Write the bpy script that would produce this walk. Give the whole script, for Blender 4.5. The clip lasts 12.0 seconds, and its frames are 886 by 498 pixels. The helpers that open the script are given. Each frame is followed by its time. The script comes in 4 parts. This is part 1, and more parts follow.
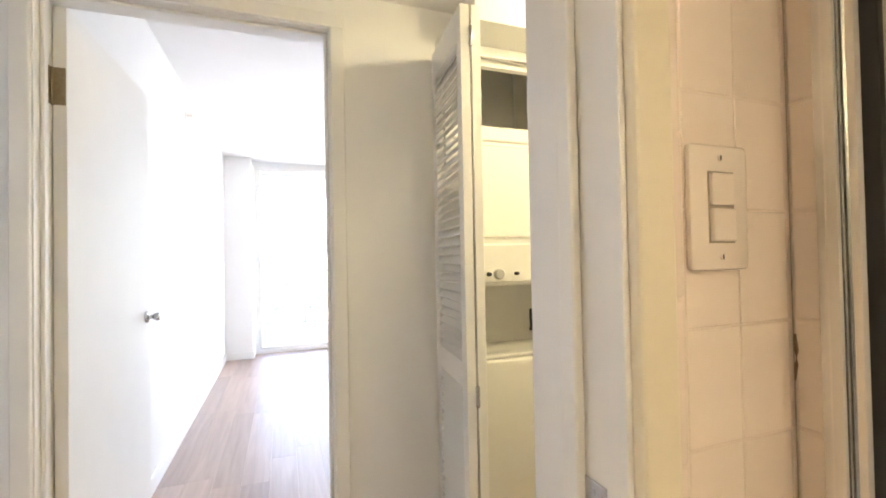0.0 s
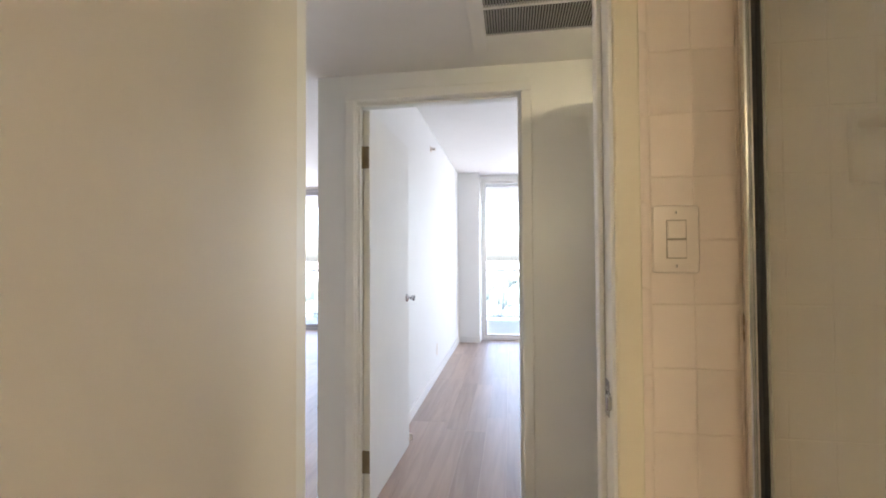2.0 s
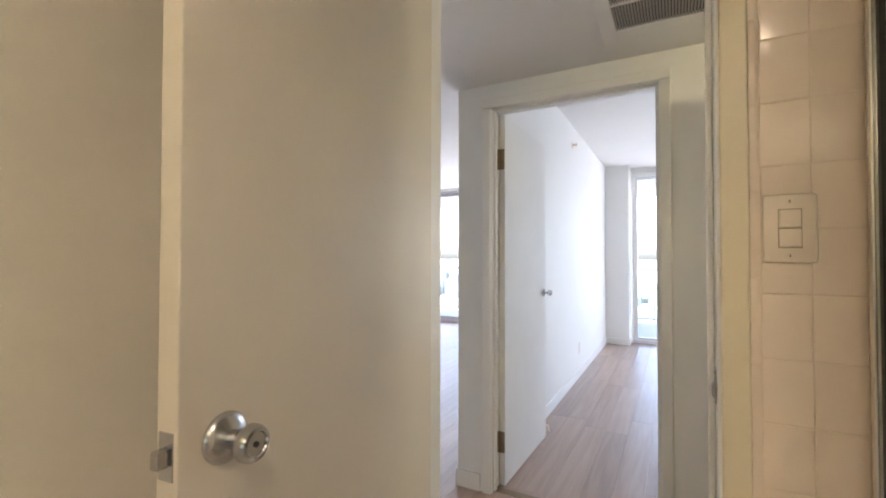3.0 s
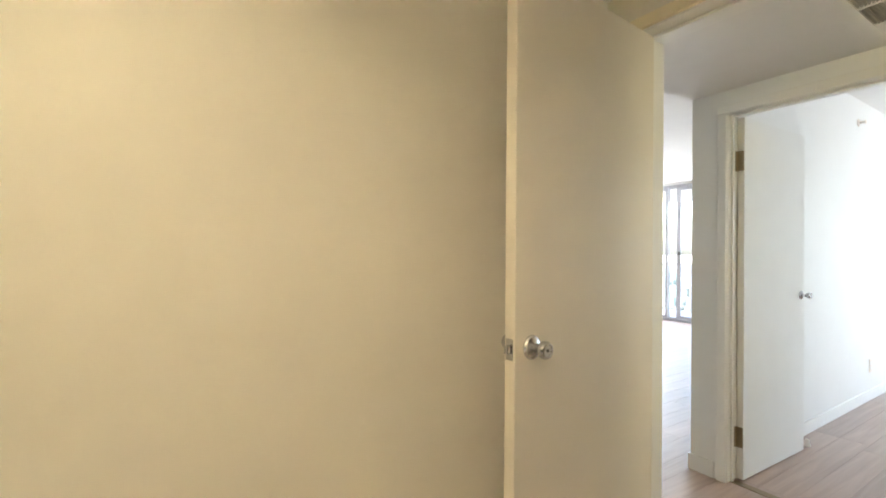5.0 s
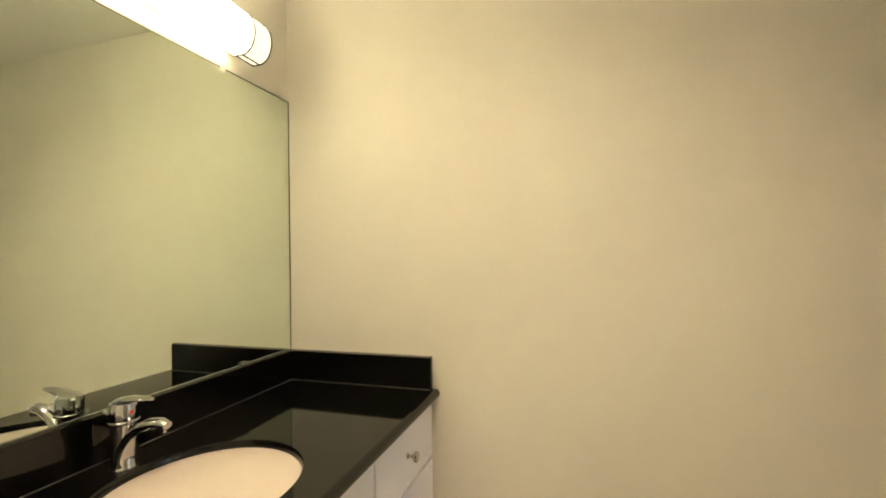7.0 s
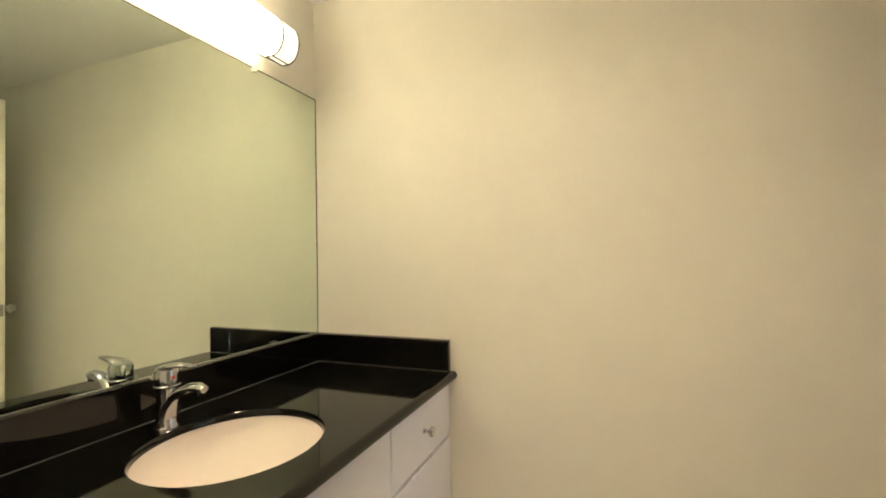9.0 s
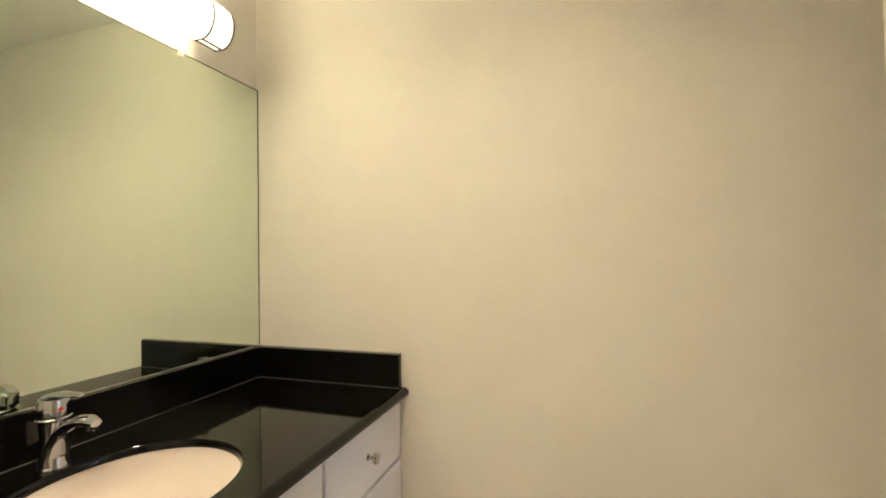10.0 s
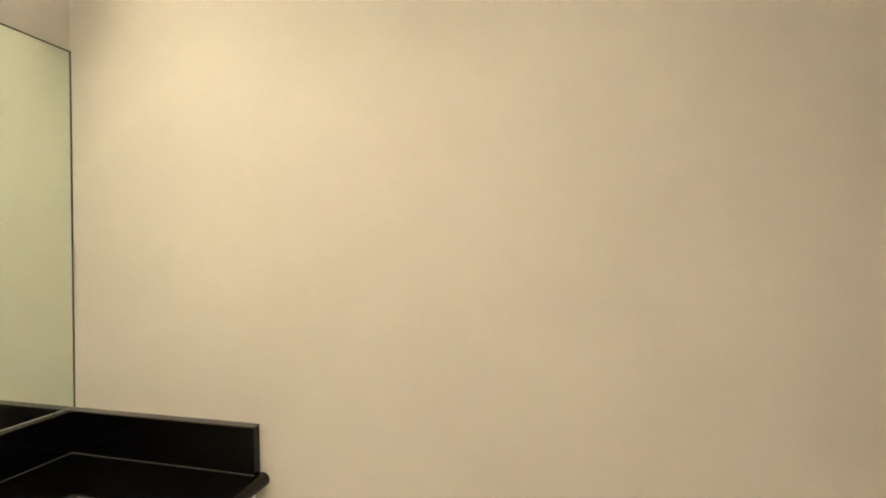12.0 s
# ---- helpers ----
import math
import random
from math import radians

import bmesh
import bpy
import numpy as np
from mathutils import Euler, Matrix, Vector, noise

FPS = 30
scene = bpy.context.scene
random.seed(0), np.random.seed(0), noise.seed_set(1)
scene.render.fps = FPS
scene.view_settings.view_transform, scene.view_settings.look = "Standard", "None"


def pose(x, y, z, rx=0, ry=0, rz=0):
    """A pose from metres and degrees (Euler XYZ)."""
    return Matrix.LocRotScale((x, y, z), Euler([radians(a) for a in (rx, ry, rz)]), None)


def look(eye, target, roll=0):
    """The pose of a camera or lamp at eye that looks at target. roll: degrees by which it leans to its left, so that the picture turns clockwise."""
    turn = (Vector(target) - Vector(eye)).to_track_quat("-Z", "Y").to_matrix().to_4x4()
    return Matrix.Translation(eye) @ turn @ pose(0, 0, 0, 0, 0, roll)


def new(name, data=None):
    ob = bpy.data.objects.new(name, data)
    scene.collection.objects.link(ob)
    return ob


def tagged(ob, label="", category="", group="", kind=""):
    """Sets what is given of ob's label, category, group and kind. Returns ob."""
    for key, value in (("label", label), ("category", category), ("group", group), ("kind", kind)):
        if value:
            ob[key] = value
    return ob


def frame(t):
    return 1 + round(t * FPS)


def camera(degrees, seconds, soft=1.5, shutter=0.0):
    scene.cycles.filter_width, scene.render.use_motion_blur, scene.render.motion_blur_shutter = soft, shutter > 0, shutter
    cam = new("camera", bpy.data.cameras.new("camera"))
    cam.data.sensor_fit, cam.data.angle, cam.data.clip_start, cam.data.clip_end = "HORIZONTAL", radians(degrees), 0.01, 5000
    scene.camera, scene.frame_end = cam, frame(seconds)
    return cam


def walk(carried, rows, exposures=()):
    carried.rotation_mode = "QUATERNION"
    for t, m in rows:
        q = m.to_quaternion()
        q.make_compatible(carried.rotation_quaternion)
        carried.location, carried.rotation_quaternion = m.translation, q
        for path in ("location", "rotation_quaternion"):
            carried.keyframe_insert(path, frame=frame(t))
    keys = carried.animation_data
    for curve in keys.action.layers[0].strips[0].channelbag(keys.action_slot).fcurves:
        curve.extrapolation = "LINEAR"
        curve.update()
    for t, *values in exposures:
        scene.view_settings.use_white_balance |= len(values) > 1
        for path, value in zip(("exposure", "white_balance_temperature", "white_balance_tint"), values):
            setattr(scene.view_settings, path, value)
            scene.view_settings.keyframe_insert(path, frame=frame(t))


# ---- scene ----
cam = camera(90.9, 12.0, soft=1.8)
PATH = [
    (0, (0.525, -0.319, 1.272), (1.215, 1.558, 1.304), -1.1),
    (0.2, (0.534, -0.374, 1.268), (1.115, 1.539, 1.297), -1.0),
    (0.5, (0.58, -0.443, 1.267), (0.982, 1.516, 1.307), -0.8),
    (1, (0.587, -0.541, 1.256), (0.747, 1.452, 1.298), -0.5),
    (1.5, (0.603, -0.715, 1.26), (0.556, 1.284, 1.309), -0.2),
    (2, (0.631, -0.852, 1.281), (0.325, 1.124, 1.326), -0.3),
    (2.5, (0.685, -0.881, 1.26), (0.064, 1.02, 1.299), -0.1),
    (3, (0.747, -0.979, 1.262), (-0.194, 0.786, 1.3), 0.1),
    (3.5, (0.791, -1.054, 1.225), (-0.503, 0.471, 1.255), 0.2),
    (3.7, (0.822, -1.099, 1.235), (-0.573, 0.335, 1.261), 0.3),
    (5.3, (1.148, -1.471, 1.286), (-0.647, -0.588, 1.3), 0.4),
    (5.5, (1.183, -1.48, 1.284), (-0.69, -0.778, 1.3), 0.3),
    (6, (1.28, -1.377, 1.331), (-0.715, -1.243, 1.321), -1.0),
    (6.5, (1.341, -1.345, 1.323), (-0.633, -1.661, 1.342), -1.0),
    (7, (1.364, -1.333, 1.291), (-0.547, -1.922, 1.327), -1.0),
    (8.8, (1.416, -1.278, 1.24), (-0.448, -2.003, 1.283), -0.9),
    (9, (1.404, -1.273, 1.246), (-0.461, -1.995, 1.285), -1.0),
    (9.5, (1.343, -1.241, 1.265), (-0.535, -1.929, 1.3), -0.9),
    (10, (1.27, -1.239, 1.266), (-0.631, -1.859, 1.303), -0.9),
    (10.5, (1.166, -1.232, 1.274), (-0.747, -1.813, 1.31), -1.1),
    (11, (1.061, -1.23, 1.299), (-0.867, -1.759, 1.316), -0.9),
    (11.5, (0.94, -1.175, 1.305), (-0.985, -1.715, 1.347), -1.5),
    (12, (0.837, -1.149, 1.336), (-1.098, -1.654, 1.355), -1.2),
]
EXPOSURE = 5.5
SKY_STRENGTH = 0.064
LAMP_STRENGTH = 0.29
SPOT_STRENGTH = 9.2
HALL_STRENGTH = 1.35
walk(cam, [(t, look(eye, target, roll)) for t, eye, target, roll in PATH],
     exposures=[(t, EXPOSURE + e, k, 16 if t < 4 else 6 if t < 9 else 8 if t < 10 else 14) for t, e, k in ((0.0, 0.38, 6400), (1.0, 0.08, 6250), (2.0, -0.33, 6250), (2.5, -0.38, 6150), (3.7, -0.40, 6200), (5.5, -0.06, 6600), (6.5, -0.1, 6650), (9.0, -0.06, 6300), (12.0, -0.14, 6000))])

# ---- world and light ----
world = bpy.data.worlds.new("sky")
scene.world = world
world.use_nodes = True
wt = world.node_tree
sky = wt.nodes.new("ShaderNodeTexSky")
sky.sky_type = "NISHITA"
sky.sun_disc = False
sky.sun_elevation = radians(48)
sky.sun_rotation = radians(200)
sky.dust_density = 4.0
wt.links.new(sky.outputs[0], wt.nodes["Background"].inputs[0])
wt.nodes["Background"].inputs[1].default_value = SKY_STRENGTH
sun_data = bpy.data.lights.new("sun", "SUN")
sun_data.energy, sun_data.angle, sun_data.color = 1.6, radians(3), (1.0, 0.95, 0.88)
sun = new("sun", sun_data)
sun.matrix_world = look((0, -30, 40), (6, 0, 0))
# added area lamps for daylight, unseen, in openings of bedroom window and balcony door
for wx0, wx1, wy, wz, watts in ((1.45, 2.82, 6.06, 2.46, 1.2), (-5.12, -3.90, 6.58, 2.46, 2.9)):
    day = bpy.data.lights.new("daylight_stand_in", "AREA")
    day.shape, day.size, day.size_y = "RECTANGLE", wx1 - wx0, wz - 0.08
    day.energy, day.color = watts, (0.90, 0.95, 1.0)
    mid_x, mid_z = (wx0 + wx1) / 2, (wz + 0.08) / 2
    new("daylight_stand_in", day).matrix_world = look((mid_x, wy, mid_z), (mid_x, wy - 1, mid_z))


# ---- materials ----
def material(name, color, rough=0.5, metal=0.0, grain=0.0, grain_scale=40.0, bump=0.0, bump_scale=60.0, stain=0.0, island=0.0,
             coat=0.0, rand=0.0, spec=0.5):
    """A principled surface whose colour varies at two scales, with a fine relief."""
    m = bpy.data.materials.new(name)
    m.use_nodes = True
    nt = m.node_tree
    b = nt.nodes["Principled BSDF"]
    b.inputs["Base Color"].default_value = (*color, 1)
    b.inputs["Roughness"].default_value = rough
    b.inputs["Metallic"].default_value = metal
    b.inputs["Coat Weight"].default_value = coat
    b.inputs["Specular IOR Level"].default_value = spec
    pos = nt.nodes.new("ShaderNodeTexCoord")
    last = None

    def times(value_socket, low, high, before):
        ramp = nt.nodes.new("ShaderNodeMapRange")
        ramp.inputs["To Min"].default_value, ramp.inputs["To Max"].default_value = low, high
        nt.links.new(value_socket, ramp.inputs["Value"])
        mul = nt.nodes.new("ShaderNodeVectorMath")
        mul.operation = "SCALE"
        if before is None:
            mul.inputs[0].default_value = color
        else:
            nt.links.new(before, mul.inputs[0])
        nt.links.new(ramp.outputs[0], mul.inputs["Scale"])
        return mul.outputs[0]

    for amount, scale in ((grain, grain_scale), (stain, 1.7)):
        if amount:
            n = nt.nodes.new("ShaderNodeTexNoise")
            n.inputs["Scale"].default_value, n.inputs["Detail"].default_value = scale, 4
            nt.links.new(pos.outputs["Object"], n.inputs["Vector"])
            last = times(n.outputs["Fac"], 1 - amount, 1 + amount, last)
    if rand:
        info = nt.nodes.new("ShaderNodeObjectInfo")
        last = times(info.outputs["Random"], 1 - rand, 1 + rand, last)
    if last is not None:
        nt.links.new(last, b.inputs["Base Color"])
    if bump:
        n = nt.nodes.new("ShaderNodeTexNoise")
        n.inputs["Scale"].default_value, n.inputs["Detail"].default_value = bump_scale, 3
        nt.links.new(pos.outputs["Object"], n.inputs["Vector"])
        bp = nt.nodes.new("ShaderNodeBump")
        bp.inputs["Strength"].default_value, bp.inputs["Distance"].default_value = bump, 0.004
        nt.links.new(n.outputs["Fac"], bp.inputs["Height"])
        nt.links.new(bp.outputs[0], b.inputs["Normal"])
    return m


def wood_floor():
    m = material("plank wood", (0.42, 0.29, 0.20), 0.38)
    nt = m.node_tree
    b = nt.nodes["Principled BSDF"]
    geo = nt.nodes.new("ShaderNodeNewGeometry")
    scale = nt.nodes.new("ShaderNodeMapping")
    scale.inputs["Scale"].default_value = (26, 1.6, 10)
    nt.links.new(geo.outputs["Position"], scale.inputs["Vector"])
    info = nt.nodes.new("ShaderNodeObjectInfo")
    shift = nt.nodes.new("ShaderNodeVectorMath")
    shift.operation = "MULTIPLY_ADD"
    shift.inputs[1].default_value = (1, 1, 1)
    wide = nt.nodes.new("ShaderNodeMath")
    wide.operation = "MULTIPLY"
    wide.inputs[1].default_value = 37.0
    nt.links.new(info.outputs["Random"], wide.inputs[0])
    nt.links.new(scale.outputs[0], shift.inputs[0])
    nt.links.new(wide.outputs[0], shift.inputs[2])
    n = nt.nodes.new("ShaderNodeTexNoise")
    n.inputs["Scale"].default_value, n.inputs["Detail"].default_value, n.inputs["Distortion"].default_value = 1.0, 6, 0.6
    nt.links.new(shift.outputs[0], n.inputs["Vector"])
    ramp = nt.nodes.new("ShaderNodeValToRGB")
    ramp.color_ramp.elements[0].position, ramp.color_ramp.elements[0].color = 0.3, (0.40, 0.295, 0.24, 1)
    ramp.color_ramp.elements[1].position, ramp.color_ramp.elements[1].color = 0.72, (0.51, 0.39, 0.325, 1)
    nt.links.new(n.outputs["Fac"], ramp.inputs[0])
    tone = nt.nodes.new("ShaderNodeMapRange")
    tone.inputs["To Min"].default_value, tone.inputs["To Max"].default_value = 0.90, 1.10
    nt.links.new(info.outputs["Random"], tone.inputs["Value"])
    mul = nt.nodes.new("ShaderNodeVectorMath")
    mul.operation = "SCALE"
    nt.links.new(ramp.outputs[0], mul.inputs[0])
    nt.links.new(tone.outputs[0], mul.inputs["Scale"])
    nt.links.new(mul.outputs[0], b.inputs["Base Color"])
    bp = nt.nodes.new("ShaderNodeBump")
    bp.inputs["Strength"].default_value, bp.inputs["Distance"].default_value = 0.15, 0.002
    nt.links.new(n.outputs["Fac"], bp.inputs["Height"])
    nt.links.new(bp.outputs[0], b.inputs["Normal"])
    return m


def granite():
    m = material("black granite", (0.003, 0.003, 0.0028), 0.05)
    nt = m.node_tree
    b = nt.nodes["Principled BSDF"]
    b.inputs["IOR"].default_value = 1.42
    pos = nt.nodes.new("ShaderNodeTexCoord")
    v = nt.nodes.new("ShaderNodeTexVoronoi")
    v.inputs["Scale"].default_value = 260
    nt.links.new(pos.outputs["Object"], v.inputs["Vector"])
    ramp = nt.nodes.new("ShaderNodeValToRGB")
    ramp.color_ramp.elements[0].position, ramp.color_ramp.elements[0].color = 0.05, (0.012, 0.011, 0.010, 1)
    ramp.color_ramp.elements[1].position, ramp.color_ramp.elements[1].color = 0.22, (0.003, 0.003, 0.0027, 1)
    nt.links.new(v.outputs["Distance"], ramp.inputs[0])
    nt.links.new(ramp.outputs[0], b.inputs["Base Color"])
    return m


def clear(name, tint, rough=0.0, haze=0.0):
    m = bpy.data.materials.new(name)
    m.use_nodes = True
    nt = m.node_tree
    out = nt.nodes["Material Output"]
    nt.nodes.remove(nt.nodes["Principled BSDF"])
    through_it = nt.nodes.new("ShaderNodeBsdfTransparent")
    through_it.inputs[0].default_value = (*tint, 1)
    gloss = nt.nodes.new("ShaderNodeBsdfGlossy")
    gloss.inputs["Roughness"].default_value = rough
    edge = nt.nodes.new("ShaderNodeLayerWeight")
    edge.inputs[0].default_value = 0.5
    rise = nt.nodes.new("ShaderNodeMath")
    rise.operation = "POWER"
    rise.inputs[1].default_value = 5.0
    nt.links.new(edge.outputs["Facing"], rise.inputs[0])
    gain = nt.nodes.new("ShaderNodeMath")
    gain.operation = "MULTIPLY_ADD"
    gain.inputs[1].default_value, gain.inputs[2].default_value = 0.92, 0.04
    nt.links.new(rise.outputs[0], gain.inputs[0])
    mix = nt.nodes.new("ShaderNodeMixShader")
    nt.links.new(gain.outputs[0], mix.inputs[0])
    nt.links.new(through_it.outputs[0], mix.inputs[1])
    nt.links.new(gloss.outputs[0], mix.inputs[2])
    last = mix
    if haze:
        film = nt.nodes.new("ShaderNodeBsdfDiffuse")
        film.inputs[0].default_value = (0.7, 0.7, 0.66, 1)
        mix2 = nt.nodes.new("ShaderNodeMixShader")
        mix2.inputs[0].default_value = haze
        nt.links.new(mix.outputs[0], mix2.inputs[1])
        nt.links.new(film.outputs[0], mix2.inputs[2])
        last = mix2
    nt.links.new(last.outputs[0], out.inputs[0])
    return m


def lit(name, color, strength):
    m = bpy.data.materials.new(name)
    m.use_nodes = True
    b = m.node_tree.nodes["Principled BSDF"]
    b.inputs["Base Color"].default_value = (0.85, 0.83, 0.78, 1)
    b.inputs["Emission Color"].default_value = (*color, 1)
    b.inputs["Emission Strength"].default_value = strength
    return m


WALL = material("wall paint", (0.80, 0.77, 0.70), 0.55, grain=0.02, grain_scale=9, stain=0.03, bump=0.08, bump_scale=170)
WHITE_WALL = material("white wall paint", (0.88, 0.875, 0.855), 0.6, grain=0.015, grain_scale=9, stain=0.025, bump=0.08, bump_scale=170)
CEIL = material("ceiling paint", (0.85, 0.84, 0.82), 0.8, grain=0.02, grain_scale=14, stain=0.03, bump=0.15, bump_scale=220)
TRIM = material("trim enamel", (0.87, 0.86, 0.83), 0.38, grain=0.02, grain_scale=6, stain=0.03)
BATH_TRIM = material("cream enamel", (0.85, 0.775, 0.60), 0.38, grain=0.02, grain_scale=6, stain=0.04)
LEAF = material("door enamel", (0.78, 0.73, 0.645), 0.5, grain=0.02, grain_scale=7, stain=0.03, bump=0.05, bump_scale=45)
BED_LEAF = material("white door paint", (0.86, 0.85, 0.82), 0.65, grain=0.02, grain_scale=7, stain=0.03, bump=0.05, bump_scale=45)
TILE = material("glazed tile", (0.92, 0.80, 0.69), 0.13, grain=0.02, grain_scale=12, bump=0.03, bump_scale=14, rand=0.03)
GROUT = material("grout", (0.86, 0.74, 0.62), 0.7, grain=0.10, grain_scale=60, stain=0.08)
CAULK = material("caulk", (0.10, 0.092, 0.082), 0.6, grain=0.1)
PLATE = material("switch plastic", (0.87, 0.775, 0.67), 0.28, grain=0.01)
CHROME = material("chrome", (0.50, 0.50, 0.52), 0.06, 1.0, grain=0.02)
ALU = material("bright aluminium", (0.72, 0.72, 0.70), 0.22, 1.0, grain=0.06, grain_scale=30)
NICKEL = material("satin nickel", (0.57, 0.575, 0.60), 0.25, 1.0, grain=0.05, grain_scale=80)
BRASS = material("aged brass", (0.33, 0.27, 0.18), 0.42, 1.0, grain=0.25, grain_scale=90)
BLACK = material("black rubber", (0.012, 0.012, 0.012), 0.6, grain=0.1)
GRANITE = granite()
PORCELAIN = material("porcelain", (0.71, 0.61, 0.56), 0.08, grain=0.01, coat=0.3)
CABINET = material("white cabinet lacquer", (0.86, 0.85, 0.93), 0.3, grain=0.015, grain_scale=8, stain=0.02, bump=0.03, bump_scale=40)
APPLIANCE = material("white appliance enamel", (0.80, 0.79, 0.74), 0.25, grain=0.015, stain=0.02)
APPLIANCE_GREY = material("grey appliance plastic", (0.45, 0.44, 0.42), 0.4, grain=0.03)
# dark plastic parts; also painted shade in holes, slots and the vent
DARK = material("dark plastic and hole shade", (0.03, 0.03, 0.03), 0.4, grain=0.1)
DARKSTAIN = material("brown stain", (0.28, 0.19, 0.11), 0.8, grain=0.3, grain_scale=120)
# shade round the switch rockers, put into the colour; also the corner joint
GAP = material("gap shade and joint brown", (0.46, 0.38, 0.28), 0.5, grain=0.05)
RED = material("red dot", (0.5, 0.03, 0.02), 0.4)
WOOD = wood_floor()
VINYL = material("floor tile", (0.55, 0.50, 0.42), 0.35, grain=0.06, grain_scale=20, stain=0.08, bump=0.05)
FRAME = material("anodised frame", (0.48, 0.48, 0.52), 0.4, 0.3, grain=0.06)
CONCRETE = material("balcony concrete", (0.45, 0.44, 0.43), 0.85, grain=0.12, grain_scale=12, stain=0.1, bump=0.2)
# the haze of distance is mixed into the ground and tree colours
GROUND = material("hazy ground", (0.27, 0.28, 0.28), 0.95, grain=0.25, grain_scale=0.03, stain=0.1)
FOLIAGE = material("hazy foliage", (0.06, 0.085, 0.08), 0.8, grain=0.4, grain_scale=0.4)
FACADE = material("pale facade", (0.5, 0.49, 0.47), 0.8, grain=0.08, grain_scale=0.5)
DARKGLASS = material("far glass", (0.10, 0.13, 0.16), 0.15)
GLASS = clear("window glass", (0.95, 0.96, 0.97))
SHOWER_GLASS = clear("shower glass", (0.90, 0.91, 0.87), 0.03, 0.29)
MIRROR = material("silvered mirror", (0.80, 0.88, 0.78), 0.0, 1.0)
MIRROR_EDGE = material("mirror edge", (0.10, 0.10, 0.08), 0.35)
SPOT_ON = lit("glowing lens", (1.0, 0.77, 0.515), SPOT_STRENGTH)
HALL_ON = lit("glowing dome", (1.0, 0.86, 0.50), HALL_STRENGTH)
LAMP_ON = lit("glowing acrylic", (1.0, 0.82, 0.505), LAMP_STRENGTH)
LAMP_END = lit("glowing end", (1.0, 0.82, 0.55), LAMP_STRENGTH * 0.11)


# ---- mesh helpers ----
def box(bm, x0, x1, y0, y1, z0, z1, bevel=0.0):
    r = bmesh.ops.create_cube(bm, size=1)
    vs = r["verts"]
    bmesh.ops.scale(bm, vec=(x1 - x0, y1 - y0, z1 - z0), verts=vs)
    bmesh.ops.translate(bm, vec=((x0 + x1) / 2, (y0 + y1) / 2, (z0 + z1) / 2), verts=vs)
    if bevel:
        es = list({e for v in vs for e in v.link_edges})
        bmesh.ops.bevel(bm, geom=es, offset=bevel, segments=2, profile=0.5, affect="EDGES")


def sweep(bm, pts, radii, n=16, flat=1.0):
    """A tube through pts with the given radii, closed at both ends; flat squeezes it upward."""
    pts = [Vector(p) for p in pts]
    rings = []
    for i, p in enumerate(pts):
        d = (pts[min(i + 1, len(pts) - 1)] - pts[max(i - 1, 0)]).normalized()
        side = d.cross(Vector((0, 0, 1)))
        side = Vector((1, 0, 0)) if side.length < 1e-4 else side.normalized()
        up = side.cross(d).normalized()
        rings.append([bm.verts.new(p + radii[i] * (math.cos(a) * side + flat * math.sin(a) * up))
                      for a in (2 * math.pi * k / n for k in range(n))])
    for a, b in zip(rings, rings[1:]):
        for k in range(n):
            bm.faces.new((a[k], a[(k + 1) % n], b[(k + 1) % n], b[k]))
    bm.faces.new(rings[0][::-1])
    bm.faces.new(rings[-1])


def lathe(bm, profile, axis="z", center=(0, 0, 0), n=24, sx=1.0, sy=1.0):
    """Turns (radius, height) round an axis through center."""
    def place(r, h, a):
        u, v = r * sx * math.cos(a), r * sy * math.sin(a)
        p = {"z": (u, v, h), "x": (h, u, v), "y": (u, h, v)}[axis]
        return Vector(center) + Vector(p)
    rings = [[bm.verts.new(place(r, h, 2 * math.pi * k / n)) for k in range(n)] for r, h in profile]
    for a, b in zip(rings, rings[1:]):
        for k in range(n):
            bm.faces.new((a[k], a[(k + 1) % n], b[(k + 1) % n], b[k]))
    bm.faces.new(rings[0][::-1])
    bm.faces.new(rings[-1])


def mesh_of(name, bm, mat, smooth=False):
    bmesh.ops.recalc_face_normals(bm, faces=bm.faces)
    me = bpy.data.meshes.new(name)
    bm.to_mesh(me)
    bm.free()
    me.materials.append(mat)
    if smooth:
        for p in me.polygons:
            p.use_smooth = True
        me.set_sharp_from_angle(angle=radians(40))
    return me


def part(name, bm, mat, parent, label="", smooth=False):
    ob = new(name, mesh_of(name, bm, mat, smooth))
    ob.parent = parent
    if label:
        tagged(ob, label)
    return ob


def slab(name, mat, *dims, parent=None, label="", bevel=0.0):
    bm = bmesh.new()
    box(bm, *dims, bevel=bevel)
    ob = new(name, mesh_of(name, bm, mat))
    if parent:
        ob.parent = parent
    if label:
        tagged(ob, label)
    return ob


def setting(name, mat, boxes, label, category):
    bm = bmesh.new()
    for b in boxes:
        box(bm, *b)
    ob = new(name, mesh_of(name, bm, mat))
    return tagged(ob, label, category, kind="structure")


def thing(name, at, label, category, group=""):
    ob = new(name)
    ob.empty_display_size = 0.05
    ob.location = at
    tagged(ob, label, category, group)
    return ob


def seat_under(root):
    """Keeps parts modelled in world coordinates where they are, under a root that stands elsewhere."""
    inv = Matrix.Translation(root.location).inverted()
    for ob in root.children:
        ob.matrix_parent_inverse = inv


# ---- plan ----
BATH_H, HALL_H, ROOM_H = 2.25, 2.20, 2.60
MIRROR_Y = -2.345
HALL_Y0, HALL_Y1 = 0.152, 1.22          # hall side of the bathroom wall, bedroom wall face
JAMB_L, JAMB_R = 0.135, 0.816          # bathroom doorway
BED_L, BED_R, BED_Y = -0.127, 0.682, 1.335
HALL_X = -0.327                        # corner where the hall opens into the living room
PART_X = -0.167                        # bedroom face of the partition
